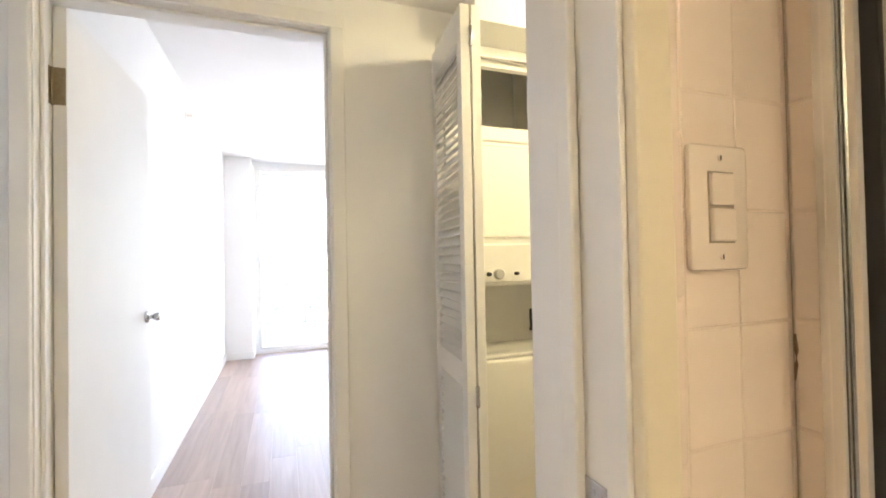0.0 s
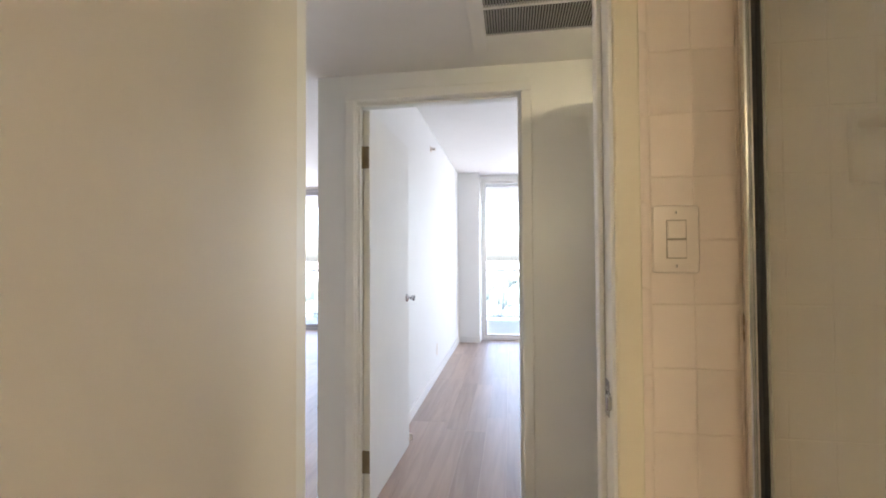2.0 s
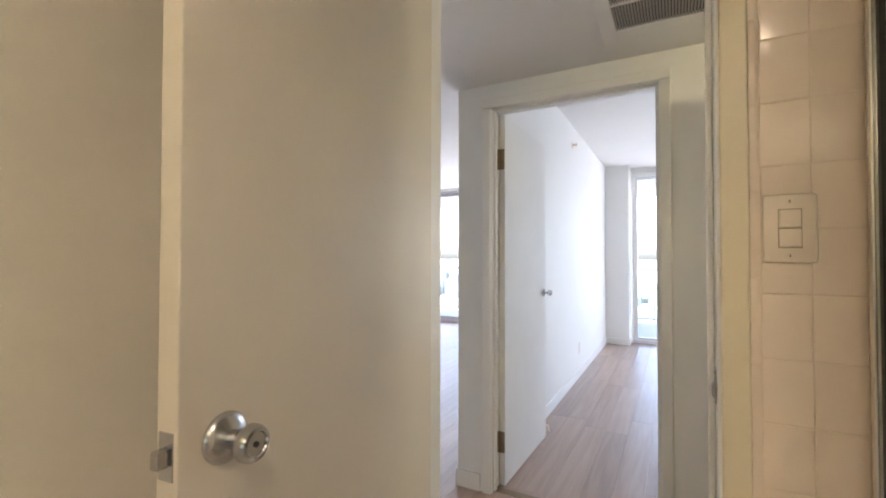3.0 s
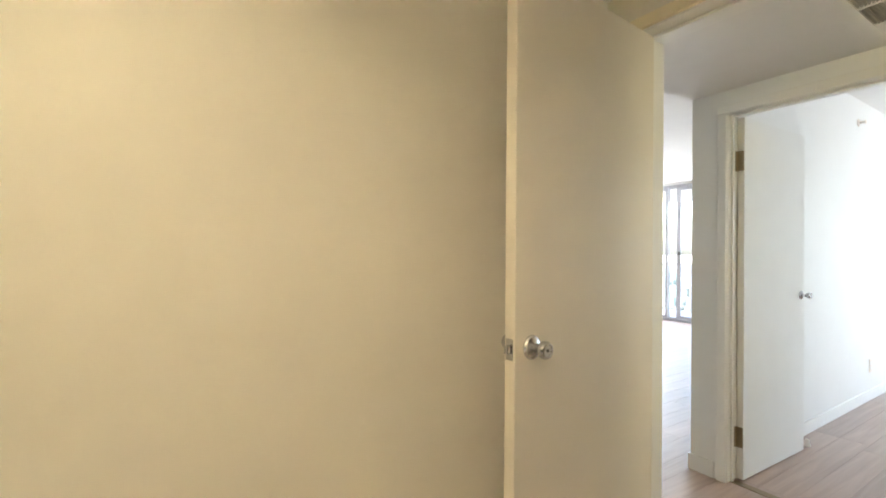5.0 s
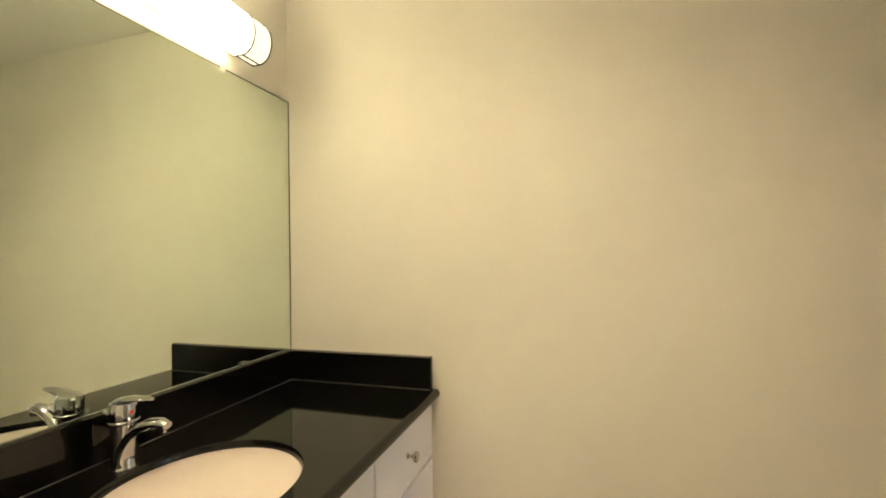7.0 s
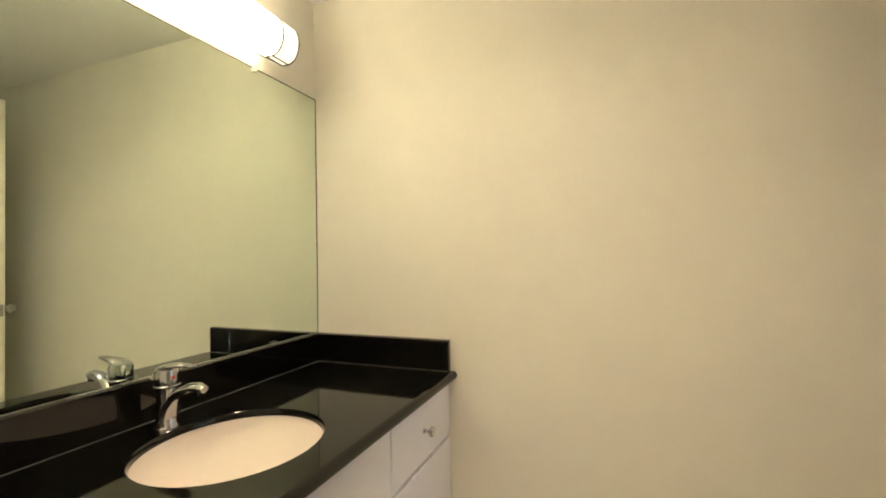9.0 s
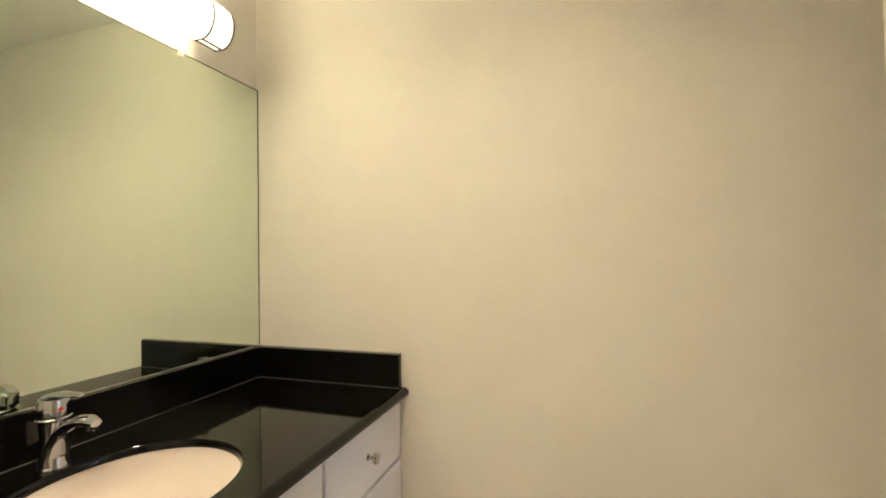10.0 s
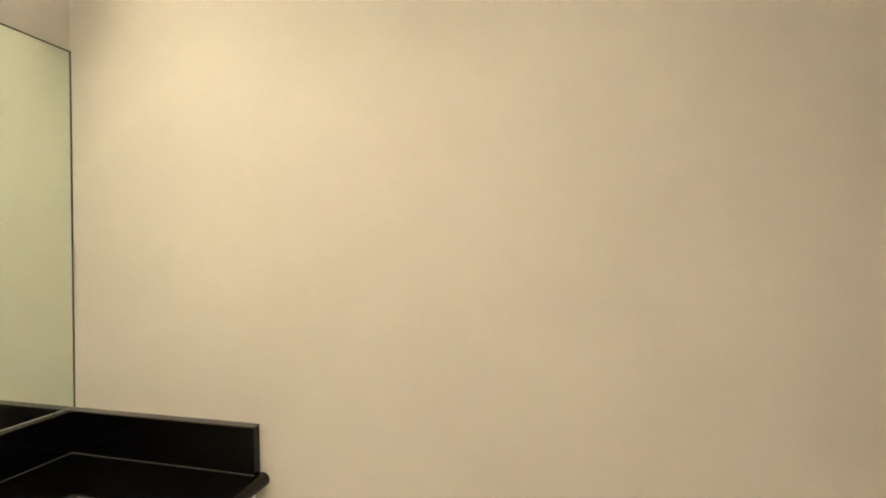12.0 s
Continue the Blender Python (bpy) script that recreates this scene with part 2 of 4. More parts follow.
WIN_Y, SLIDE_Y = 6.10, 6.60
EAST = 1.92
LIV_X, LIV_Y = -5.6, -2.2

setting("wall_bath_west", WALL, [(-0.12, 0, MIRROR_Y - 0.12, HALL_Y0, 0, BATH_H)], "cream painted bathroom wall beside the vanity", "wall")
setting("wall_bath_south", WALL, [(0, EAST, MIRROR_Y - 0.12, MIRROR_Y, 0, BATH_H)], "cream painted wall behind mirror and vanity", "wall")
setting("wall_bath_east", WALL, [(EAST, EAST + 0.12, MIRROR_Y - 0.12, 2.2, 0, ROOM_H)], "plain painted wall closing bathroom and hall", "wall")
setting("wall_bath_north", WALL, [(0, JAMB_L - 0.018, 0, HALL_Y0, 0, BATH_H), (JAMB_R + 0.018, EAST, 0, HALL_Y0, 0, BATH_H),
        (JAMB_L - 0.018, JAMB_R + 0.018, 0, HALL_Y0, 2.093, BATH_H)], "painted wall with the bathroom doorway", "wall")
SX, SY, SR = 1.06, -1.45, 0.075        # recessed ceiling light
setting("ceiling_bath", CEIL, [(-0.12, SX - 0.08, MIRROR_Y - 0.12, HALL_Y0, BATH_H, BATH_H + 0.1), (SX + 0.08, EAST + 0.12, MIRROR_Y - 0.12, HALL_Y0, BATH_H, BATH_H + 0.1),
        (SX - 0.08, SX + 0.08, MIRROR_Y - 0.12, SY - 0.08, BATH_H, BATH_H + 0.1), (SX - 0.08, SX + 0.08, SY + 0.08, HALL_Y0, BATH_H, BATH_H + 0.1)], "flat painted bathroom ceiling", "ceiling")
setting("floor_bath", VINYL, [(-0.12, EAST + 0.12, MIRROR_Y - 0.12, HALL_Y0, -0.1, 0)], "beige bathroom floor", "floor")

setting("wall_hall_north", WHITE_WALL, [(HALL_X, BED_L - 0.018, HALL_Y1, BED_Y, 0, ROOM_H), (BED_R + 0.018, 1.075, HALL_Y1, BED_Y, 0, ROOM_H),
        (BED_L - 0.018, BED_R + 0.018, HALL_Y1, BED_Y, 2.084, ROOM_H), (1.075, 1.86, HALL_Y1, BED_Y, 2.06, ROOM_H),
        (1.86, EAST, HALL_Y1, BED_Y, 0, ROOM_H)], "white hall wall with bedroom doorway and laundry opening", "wall")
setting("wall_partition", WHITE_WALL, [(HALL_X, PART_X, BED_Y, SLIDE_Y, 0, ROOM_H)], "long white wall between bedroom and living room", "wall")
setting("wall_closet", WHITE_WALL, [(0.99, 1.07, BED_Y, 2.2, 0, ROOM_H), (1.07, EAST, 2.12, 2.2, 0, ROOM_H)], "inner walls of the laundry closet", "wall")
setting("ceiling_hall", CEIL, [(HALL_X - 0.02, EAST, HALL_Y0, HALL_Y1, HALL_H, ROOM_H)], "lowered white hall ceiling", "ceiling")
setting("soffit_box", WHITE_WALL, [(1.16, EAST, 1.04, HALL_Y1, 2.09, HALL_H)], "boxed duct under the hall ceiling above the laundry", "soffit")
setting("column_bedroom", WHITE_WALL, [(PART_X, 0.155, 5.824, WIN_Y + 0.1, 0, ROOM_H)], "square white column in the bedroom corner", "column")
setting("wall_bedroom_east", WHITE_WALL, [(3.2, 3.32, 2.2, WIN_Y + 0.1, 0, ROOM_H), (EAST, 3.32, 2.1, 2.2, 0, ROOM_H)], "plain white bedroom wall", "wall")
setting("wall_bedroom_window", WHITE_WALL, [(2.9, 3.2, WIN_Y, WIN_Y + 0.1, 0, ROOM_H), (0.155, 2.9, WIN_Y, WIN_Y + 0.1, 2.55, ROOM_H)], "white wall round the bedroom window", "wall")
setting("wall_living_window", WHITE_WALL, [(LIV_X, -5.2, SLIDE_Y, SLIDE_Y + 0.12, 0, ROOM_H), (-5.2, HALL_X, SLIDE_Y, SLIDE_Y + 0.12, 2.56, ROOM_H),
        (-0.5, HALL_X, SLIDE_Y, SLIDE_Y + 0.12, 0, 2.56)], "white wall round the balcony doors", "wall")
setting("wall_living_west", WHITE_WALL, [(LIV_X - 0.12, LIV_X, LIV_Y, SLIDE_Y + 0.12, 0, ROOM_H)], "plain white living room wall", "wall")
setting("wall_living_south", WHITE_WALL, [(LIV_X, -0.12, LIV_Y - 0.12, LIV_Y, 0, ROOM_H)], "plain white living room end wall", "wall")
setting("ceiling_rooms", CEIL, [(LIV_X - 0.12, 3.32, LIV_Y - 0.12, SLIDE_Y + 0.12, ROOM_H, ROOM_H + 0.15)], "flat white ceiling of bedroom and living room", "ceiling")
setting("wall_over_bath", WHITE_WALL, [(-0.12, 0, LIV_Y, HALL_Y0, BATH_H, ROOM_H), (-0.12, -0.119, LIV_Y, HALL_Y0, 0, BATH_H)], "white living room side of the bathroom wall", "wall")
floor_rooms = setting("floor_rooms", GROUT, [(LIV_X - 0.12, -0.12, LIV_Y - 0.12, HALL_Y0, -0.1, -0.006), (LIV_X - 0.12, 3.32, HALL_Y0, SLIDE_Y + 0.12, -0.1, -0.006)],
        "pinkish oak plank floor of hall, bedroom and living room", "floor")


# ---- doorways ----
def framed(name, label, category, mat, pieces):
    """One piece of the setting whose boards are parts of their own."""
    root = tagged(new(name), label, category, kind="structure")
    root.empty_display_size = 0.05
    for piece, bevel, dims in pieces:
        bm = bmesh.new()
        box(bm, *dims, bevel=bevel)
        part(piece, bm, mat, root)
    return root


def casing_set(name, xl, xr, top, y, out, width, label, thick=0.016, mat=TRIM):
    """Flat casing on three sides of an opening on the wall face y; out is the side that it stands proud of."""
    y0, y1 = sorted((y, y + out * thick))
    return framed(name, label, "door casing", mat, [
        ("side_board", 0.004, (xl - width, xl, y0, y1, 0, top)), ("side_board", 0.004, (xr, xr + width, y0, y1, 0, top)),
        ("head_board", 0.004, (xl - width, xr + width, y0, y1, top + 0.0004, top + width))])


def jamb_set(name, xl, xr, y0, y1, top, stop_y, label, mat=TRIM):
    """The lining of a doorway with the stop that the leaf closes against."""
    ya, yb = y0 - 0.002, y1 + 0.002
    return framed(name, label, "door frame", mat, [
        ("side_jamb", 0.0015, (xl - 0.018, xl, ya, yb, 0, top)), ("side_jamb", 0.0015, (xr, xr + 0.018, ya, yb, 0, top)),
        ("head_jamb", 0.0015, (xl - 0.018, xr + 0.018, ya, yb, top + 0.0003, top + 0.018)),
        ("stop", 0.003, (xl + 0.0002, xl + 0.012, stop_y, stop_y + 0.024, 0, top)), ("stop", 0.003, (xr - 0.012, xr - 0.0002, stop_y, stop_y + 0.024, 0, top)),
        ("stop", 0.003, (xl + 0.0125, xr - 0.0125, stop_y, stop_y + 0.024, top - 0.012, top - 0.0002))])


jamb_set("jamb_bath", JAMB_L, JAMB_R, 0, HALL_Y0, 2.075, 0.056, "cream enamelled bathroom door frame with a stop")
casing_set("casing_bath_in", JAMB_L - 0.006, JAMB_R + 0.006, 2.081, 0, -1, 0.045, "cream enamelled casing of the bathroom door", mat=BATH_TRIM)
casing_set("casing_bath_out", JAMB_L - 0.006, JAMB_R + 0.006, 2.081, HALL_Y0, 1, 0.055, "white casing of the bathroom door in the hall")
jamb_set("jamb_bedroom", BED_L, BED_R, HALL_Y1, BED_Y, 2.066, HALL_Y1 + 0.03, "white bedroom door frame with a stop")
casing_set("casing_bedroom", BED_L - 0.004, BED_R + 0.004, 2.068, HALL_Y1, -1, 0.048, "white casing round the bedroom doorway")
casing_set("casing_bedroom_in", BED_L + 0.0, BED_R + 0.004, 2.068, BED_Y, 1, 0.045, "white casing inside the bedroom")
setting("threshold_bedroom", BRASS, [(BED_L, BED_R, HALL_Y1 + 0.03, HALL_Y1 + 0.075, -0.006, 0.004)], "thin dark metal strip under the bedroom door", "threshold")

# baseboards
def baseboard(name, x0, x1, y0, y1):
    bm = bmesh.new()
    box(bm, x0, x1, y0, y1, 0, 0.092, 0.003)
    return tagged(new(name, mesh_of(name, bm, TRIM)), "low white painted baseboard", "baseboard", kind="structure")


baseboard("baseboard_hall", HALL_X - 0.012, BED_L - 0.066, HALL_Y1 - 0.012, HALL_Y1)
baseboard("baseboard_hall_east", BED_R + 0.066, 1.07, HALL_Y1 - 0.012, HALL_Y1)
baseboard("baseboard_living", HALL_X - 0.012, HALL_X, HALL_Y1, SLIDE_Y - 0.02)
baseboard("baseboard_bedroom", PART_X, PART_X + 0.012, BED_Y + 0.03, 5.812)
baseboard("baseboard_column", PART_X, 0.167, 5.812, 5.824)
baseboard("baseboard_column_side", 0.155, 0.167, 5.824, WIN_Y - 0.03)


# ---- doors ----
def knob_profile():
    return [(0.0325, 0.0), (0.0325, 0.004), (0.029, 0.009), (0.021, 0.012), (0.0125, 0.015), (0.0115, 0.026), (0.014, 0.031), (0.0205, 0.036),
            (0.0235, 0.043), (0.0232, 0.050), (0.0205, 0.056), (0.016, 0.057), (0.0145, 0.0545), (0.006, 0.0545)]


def add_knob(parent, x, y, z, out, size=1.0):
    bm = bmesh.new()
    lathe(bm, [(r * size, out * h) for r, h in knob_profile()], "x", (x, y, z), 32)
    k = part("knob", bm, NICKEL, parent, "round satin nickel door knob", True)
    bm = bmesh.new()
    lathe(bm, [(0.0036, out * 0.0535), (0.0036, out * 0.0560), (0.0022, out * 0.0565)], "x", (x, y, z), 16)
    part("turn_button", bm, DARK, k)
    # small dark stud on the rose paints the shade of a pin hole
    bm = bmesh.new()
    lathe(bm, [(0.0022, out * 0.0075), (0.0022, out * 0.0105)], "x", (x, y - 0.024 * size, z - 0.004), 10)
    part("pin_hole", bm, DARK, k)
    return k


bath_door = thing("bath_door", (JAMB_L + 0.014, 0.008, 0.01), "cream flush bathroom door standing open inside the room", "door")
bath_door["kind"] = "structure"
bm = bmesh.new()
box(bm, 0.0, 0.036, -0.691, 0.0, 0.004, 2.036, 0.002)
part("leaf", bm, LEAF, bath_door)
add_knob(bath_door, 0.036, -0.628, 1.022, 1)
add_knob(bath_door, 0.0, -0.628, 1.022, -1)
bm = bmesh.new()
box(bm, 0.006, 0.030, -0.6925, -0.6905, 0.992, 1.048, 0.0006)
lp = part("latch_plate", bm, NICKEL, bath_door, "small metal latch plate")
bm = bmesh.new()
box(bm, 0.011, 0.025, -0.707, -0.6925, 1.009, 1.031, 0.003)
part("latch_bolt", bm, NICKEL, lp)
for z in (0.24, 1.80):
    bm = bmesh.new()
    lathe(bm, [(0.006, z - 0.045), (0.006, z + 0.045)], "z", (0.0, 0.006, 0), 12)
    part("hinge", bm, BRASS, bath_door, "aged brass hinge", True)

bath_door.rotation_euler = (0, 0, radians(4.75))

bed_door = thing("bedroom_door", (BED_L + 0.003, BED_Y - 0.020, 0.012), "white flush bedroom door standing wide open", "door")
bed_door["kind"] = "structure"
bm = bmesh.new()
box(bm, 0.0, 0.036, 0.004, 0.778, -0.006, 2.044, 0.002)
part("leaf", bm, BED_LEAF, bed_door)
add_knob(bed_door, 0.036, 0.722, 1.006, 1, 0.82)
for z in (0.230, 1.798):
    bm = bmesh.new()
    box(bm, 0.0, 0.034, 0.0005, 0.0045, z - 0.057, z + 0.057, 0.001)
    box(bm, -0.0035, -0.0005, -0.041, 0.0005, z - 0.057, z + 0.057, 0.001)
    h = part("hinge", bm, BRASS, bed_door, "aged brass butt hinge")
    bm = bmesh.new()
    lathe(bm, [(0.0058, z - 0.058), (0.0058, z + 0.058)], "z", (-0.001, 0.004, 0), 12)
    part("pin", bm, BRASS, h, smooth=True)
bed_door.rotation_euler = (0, 0, radians(-1.6))

# strike plate on the bathroom jamb
strike = thing("strike_plate", (JAMB_R, 0.062, 1.01), "bent metal strike plate on the bathroom door frame", "strike plate")
bm = bmesh.new()
box(bm, -0.0025, 0.0, -0.036, 0.008, -0.034, -0.014, 0.0006)
box(bm, -0.0025, 0.0, -0.036, 0.008, 0.014, 0.034, 0.0006)
box(bm, -0.0025, 0.0, -0.010, 0.008, -0.014, 0.014, 0.0006)
box(bm, -0.0025, 0.0, -0.046, -0.030, -0.014, 0.014, 0.0006)
part("plate", bm, NICKEL, strike)
bm = bmesh.new()
box(bm, -0.010, -0.001, -0.062, -0.042, -0.014, 0.014, 0.004)
part("lip", bm, NICKEL, strike)
# thin dark plate paints the shade of the latch opening
bm = bmesh.new()
box(bm, -0.0016, -0.0002, -0.030, -0.010, -0.013, 0.013)
part("latch_hole", bm, DARK, strike)
for z in (-0.024, 0.024):
    bm = bmesh.new()
    lathe(bm, [(0.004, -0.0024), (0.003, -0.0036)], "x", (0, -0.018, z), 12)
    part("screw", bm, NICKEL, strike)

stop = thing("door_stop", (-0.085, 2.20, 0.0), "small white rubber door stop on the floor", "door stop")
bm = bmesh.new()
lathe(bm, [(0.020, 0.0), (0.020, 0.012), (0.014, 0.022), (0.014, 0.038), (0.009, 0.045)], "z", (0, 0, 0), 18)
part("bumper", bm, PLATE, stop, smooth=True)

# ---- light switch ----
sw = thing("light_switch", (0.925, -0.0095, 1.314), "cream double rocker light switch on tiles", "light switch")
bm = bmesh.new()
box(bm, -0.0395, 0.0395, -0.006, 0.002, -0.061, 0.061, 0.0055)
part("plate", bm, PLATE, sw, smooth=True)
for z0, z1, dy in ((0.0015, 0.033, 0.0), (-0.033, -0.0015, 0.0015)):
    bm = bmesh.new()
    box(bm, -0.0155, 0.0155, -0.0095 - dy, -0.0055, z0, z1, 0.0015)
    part("rocker", bm, PLATE, sw)
# flat brown sheet whose colour gives the shade round the rockers
bm = bmesh.new()
box(bm, -0.0172, 0.0172, -0.0064, -0.0052, -0.0348, 0.0348)
part("gap", bm, GAP, sw, "thin brown sheet, shade in its colour, round the rockers")
for z in (-0.048, 0.048):
    bm = bmesh.new()
    lathe(bm, [(0.0032, -0.0055), (0.0026, -0.0072)], "y", (0, 0, z), 12)
    sc = part("screw", bm, PLATE, sw)
    # dark bar on the screw head paints the shade of its cut
    bm = bmesh.new()
    box(bm, -0.0006, 0.0006, -0.0076, -0.0070, z - 0.0024, z + 0.0024)
    part("slot", bm, DARK, sc)

# ---- shower stall ----
PIL_X, PIL_Y = 1.036, -0.038           # tiled return that carries the shower screen
setting("wall_shower_return", WALL, [(PIL_X + 0.008, 1.075, PIL_Y + 0.008, -0.0005, 0.12, BATH_H)], "narrow wall return at the shower opening", "wall")
enclosure = thing("shower_enclosure", (1.020, 0, 0.12), "framed clear glass shower screen with bright aluminium edges", "shower screen")
bm = bmesh.new()
box(bm, 0.006, 0.030, -0.050, PIL_Y - 0.0005, 0, 1.98, 0.002)
part("flange", bm, ALU, enclosure, "bright aluminium flange on the tiles")
bm = bmesh.new()
box(bm, -0.002, 0.025, -0.064, -0.0495, 0, 1.98, 0.003)
part("wall_jamb", bm, ALU, enclosure, "bright aluminium wall channel")
bm = bmesh.new()
box(bm, 0.004, 0.025, -0.080, -0.0635, 0, 1.98, 0.005)
part("sliding_profile", bm, ALU, enclosure)
bm = bmesh.new()
box(bm, 0.001, 0.010, -0.094, -0.0805, 0, 1.98, 0.001)
part("seal", bm, BLACK, enclosure, "black rubber seal")
bm = bmesh.new()
box(bm, 0.008, 0.014, -0.80, -0.0945, 0.03, 1.95)
g = part("pane", bm, SHOWER_GLASS, enclosure, "slightly clouded clear glass")
g.visible_shadow = False
bm = bmesh.new()
box(bm, -0.006, 0.024, -0.84, -0.0945, 1.951, 1.98, 0.003)
part("head_rail", bm, ALU, enclosure)
bm = bmesh.new()
box(bm, -0.006, 0.024, -0.84, -0.0945, 0.0, 0.029, 0.003)
part("sill_rail", bm, ALU, enclosure)
bm = bmesh.new()
box(bm, -0.006, 0.024, -0.84, -0.801, 0.03, 1.95, 0.003)
part("end_post", bm, ALU, enclosure)
# unseen pane, added in place of a wall so light reaches the stall
bm = bmesh.new()
box(bm, 0.025, EAST - 1.022, -0.834, -0.828, 0.0, 1.97)
g = part("unseen_return_pane", bm, SHOWER_GLASS, enclosure)
g.visible_shadow = False
setting("shower_curb", TILE, [(1.005, 1.08, -0.86, -0.0, 0, 0.12), (1.08, EAST, -0.86, -0.80, 0, 0.12)], "low cream tiled curb under the shower screen", "curb")

dish = thing("soap_dish", (1.29, -0.008, 1.47), "recess-backed ceramic soap dish on the shower wall", "soap dish")
bm = bmesh.new()
box(bm, -0.085, 0.085, -0.012, 0.002, -0.065, 0.065, 0.005)
part("back_plate", bm, TILE, dish)
bm = bmesh.new()
box(bm, -0.08, 0.08, -0.085, -0.011, 0.025, 0.045, 0.008)
box(bm, -0.08, 0.08, -0.09, -0.080, 0.030, 0.062, 0.004)
part("tray", bm, TILE, dish)
valve = thing("shower_valve", (1.30, -0.008, 1.06), "round chrome shower valve with a knob handle", "shower valve")
bm = bmesh.new()
lathe(bm, [(0.045, 0.0), (0.044, -0.006), (0.030, -0.012), (0.015, -0.015)], "y", (0, 0, 0), 32)
part("escutcheon", bm, CHROME, valve, smooth=True)
bm = bmesh.new()
lathe(bm, [(0.012, -0.014), (0.012, -0.04), (0.026, -0.046), (0.028, -0.06), (0.022, -0.068)], "y", (0, 0, 0), 24)
part("handle", bm, CHROME, valve, smooth=True)

# ---- vanity ----
CT, SPL, FRONT, CAB_Y, V_END = 0.860, 0.963, -1.772, -1.794, 1.60
BX, BY, BA, BB = 0.683, -2.042, 0.193, 0.179
worktop = thing("worktop", (0.8, -2.05, CT - 0.03), "polished black granite vanity worktop with backsplash", "worktop")
bm = bmesh.new()
N = 72
x0, x1, y0, y1 = 0.002, V_END, MIRROR_Y + 0.002, FRONT - 0.015
angles = sorted([2 * math.pi * k / N for k in range(N)] + [math.atan2(cy - BY, cx - BX) % (2 * math.pi) for cx in (x0, x1) for cy in (y0, y1)])
loops = [[], [], [], [], []]
for a in angles:
    c, s = math.cos(a), math.sin(a)
    r = 1 / math.sqrt((c / BA) ** 2 + (s / BB) ** 2)
    k = min(((x1 if c > 0 else x0) - BX) / c if abs(c) > 1e-9 else 1e9, ((y1 if s > 0 else y0) - BY) / s if abs(s) > 1e-9 else 1e9)
    inner, outer = Vector((BX + r * c, BY + r * s, CT)), Vector((BX + k * c, BY + k * s, CT))
    low = Vector((0, 0, -0.03))
    rim = Vector((BX + (r + 0.004) * c, BY + (r + 0.004) * s, CT))
    for l, p in zip(loops, (inner + Vector((0, 0, -0.005)), rim, outer, outer + low, inner + Vector((0, 0, -0.017)))):
        l.append(bm.verts.new(p))
M = len(angles)
for p, q in ((0, 1), (1, 2), (2, 3), (3, 4), (4, 0)):
    for i in range(M):
        bm.faces.new((loops[p][i], loops[p][(i + 1) % M], loops[q][(i + 1) % M], loops[q][i]))
prof = [(y1 + 0.015 * math.sin(t), CT - 0.015 + 0.015 * math.cos(t)) for t in (math.pi * k / 8 for k in range(9))]
ends = [[bm.verts.new((x, y, z)) for y, z in prof] for x in (x0, x1)]
for i in range(8):
    bm.faces.new((ends[0][i], ends[0][i + 1], ends[1][i + 1], ends[1][i]))
top = part("slab", bm, GRANITE, worktop, smooth=True)
bm = bmesh.new()
box(bm, 0.002, V_END, MIRROR_Y + 0.002, MIRROR_Y + 0.021, CT + 0.0006, SPL, 0.0012)
part("backsplash", bm, GRANITE, worktop)
bm = bmesh.new()
box(bm, 0.002, 0.021, MIRROR_Y + 0.0215, -1.796, CT + 0.0006, SPL, 0.0012)
part("side_splash", bm, GRANITE, worktop)
bm = bmesh.new()
box(bm, 0.0215, V_END, MIRROR_Y + 0.021, MIRROR_Y + 0.0222, CT, CT + 0.0016)
box(bm, 0.021, 0.0222, MIRROR_Y + 0.0226, -1.797, CT, CT + 0.0016)
box(bm, 0.0, 0.019, MIRROR_Y + 0.002, -1.797, SPL, SPL + 0.002)
part("caulk", bm, CAULK, worktop, "dull caulk line along the splash")
seat_under(worktop)

basin = thing("wash_basin", (BX, BY, CT - 0.017), "cream oval undermount porcelain wash basin", "basin")
bm = bmesh.new()
prof = [(1.02, 0.0), (1.005, 0.0), (0.985, -0.012), (0.955, -0.04), (0.88, -0.08), (0.74, -0.112), (0.52, -0.132), (0.28, -0.142), (0.11, -0.145)]
lathe(bm, [(r, h) for r, h in prof] + [(0.10, -0.16), (0.6, -0.15), (0.95, -0.09), (1.02, -0.012)], "z", (0, 0, 0), 64, BA, BB)
part("bowl", bm, PORCELAIN, basin, smooth=True)
bm = bmesh.new()
lathe(bm, [(0.030, -0.1445), (0.030, -0.140), (0.020, -0.138), (0.006, -0.1385)], "z", (0, 0, 0), 24)
part("drain", bm, CHROME, basin, smooth=True)
# no hole is cut; a dark disc paints its shade
bm = bmesh.new()
lathe(bm, [(0.009, 0.0), (0.009, -0.006)], "y", (0.02, BB * 0.945, -0.045), 16)
part("overflow", bm, DARK, basin, "dark disc painting the shade of the overflow hole")

faucet = thing("basin_faucet", (0.677, -2.258, CT), "chrome single-lever basin faucet", "faucet")
bm = bmesh.new()
lathe(bm, [(0.027, 0.0), (0.027, 0.004), (0.0245, 0.007), (0.0235, 0.03), (0.0228, 0.06), (0.0250, 0.092)], "z", (0, 0, 0), 28)
part("body", bm, CHROME, faucet, smooth=True)
bm = bmesh.new()
sweep(bm, [(0, 0.004, 0.004), (0, 0.006, 0.024), (0, 0.014, 0.048), (0, 0.030, 0.070), (0, 0.054, 0.088), (0, 0.080, 0.098), (0, 0.103, 0.101), (0, 0.121, 0.098)],
      [0.0255, 0.0235, 0.0215, 0.0195, 0.0175, 0.0160, 0.0150, 0.0100], 22, 0.72)
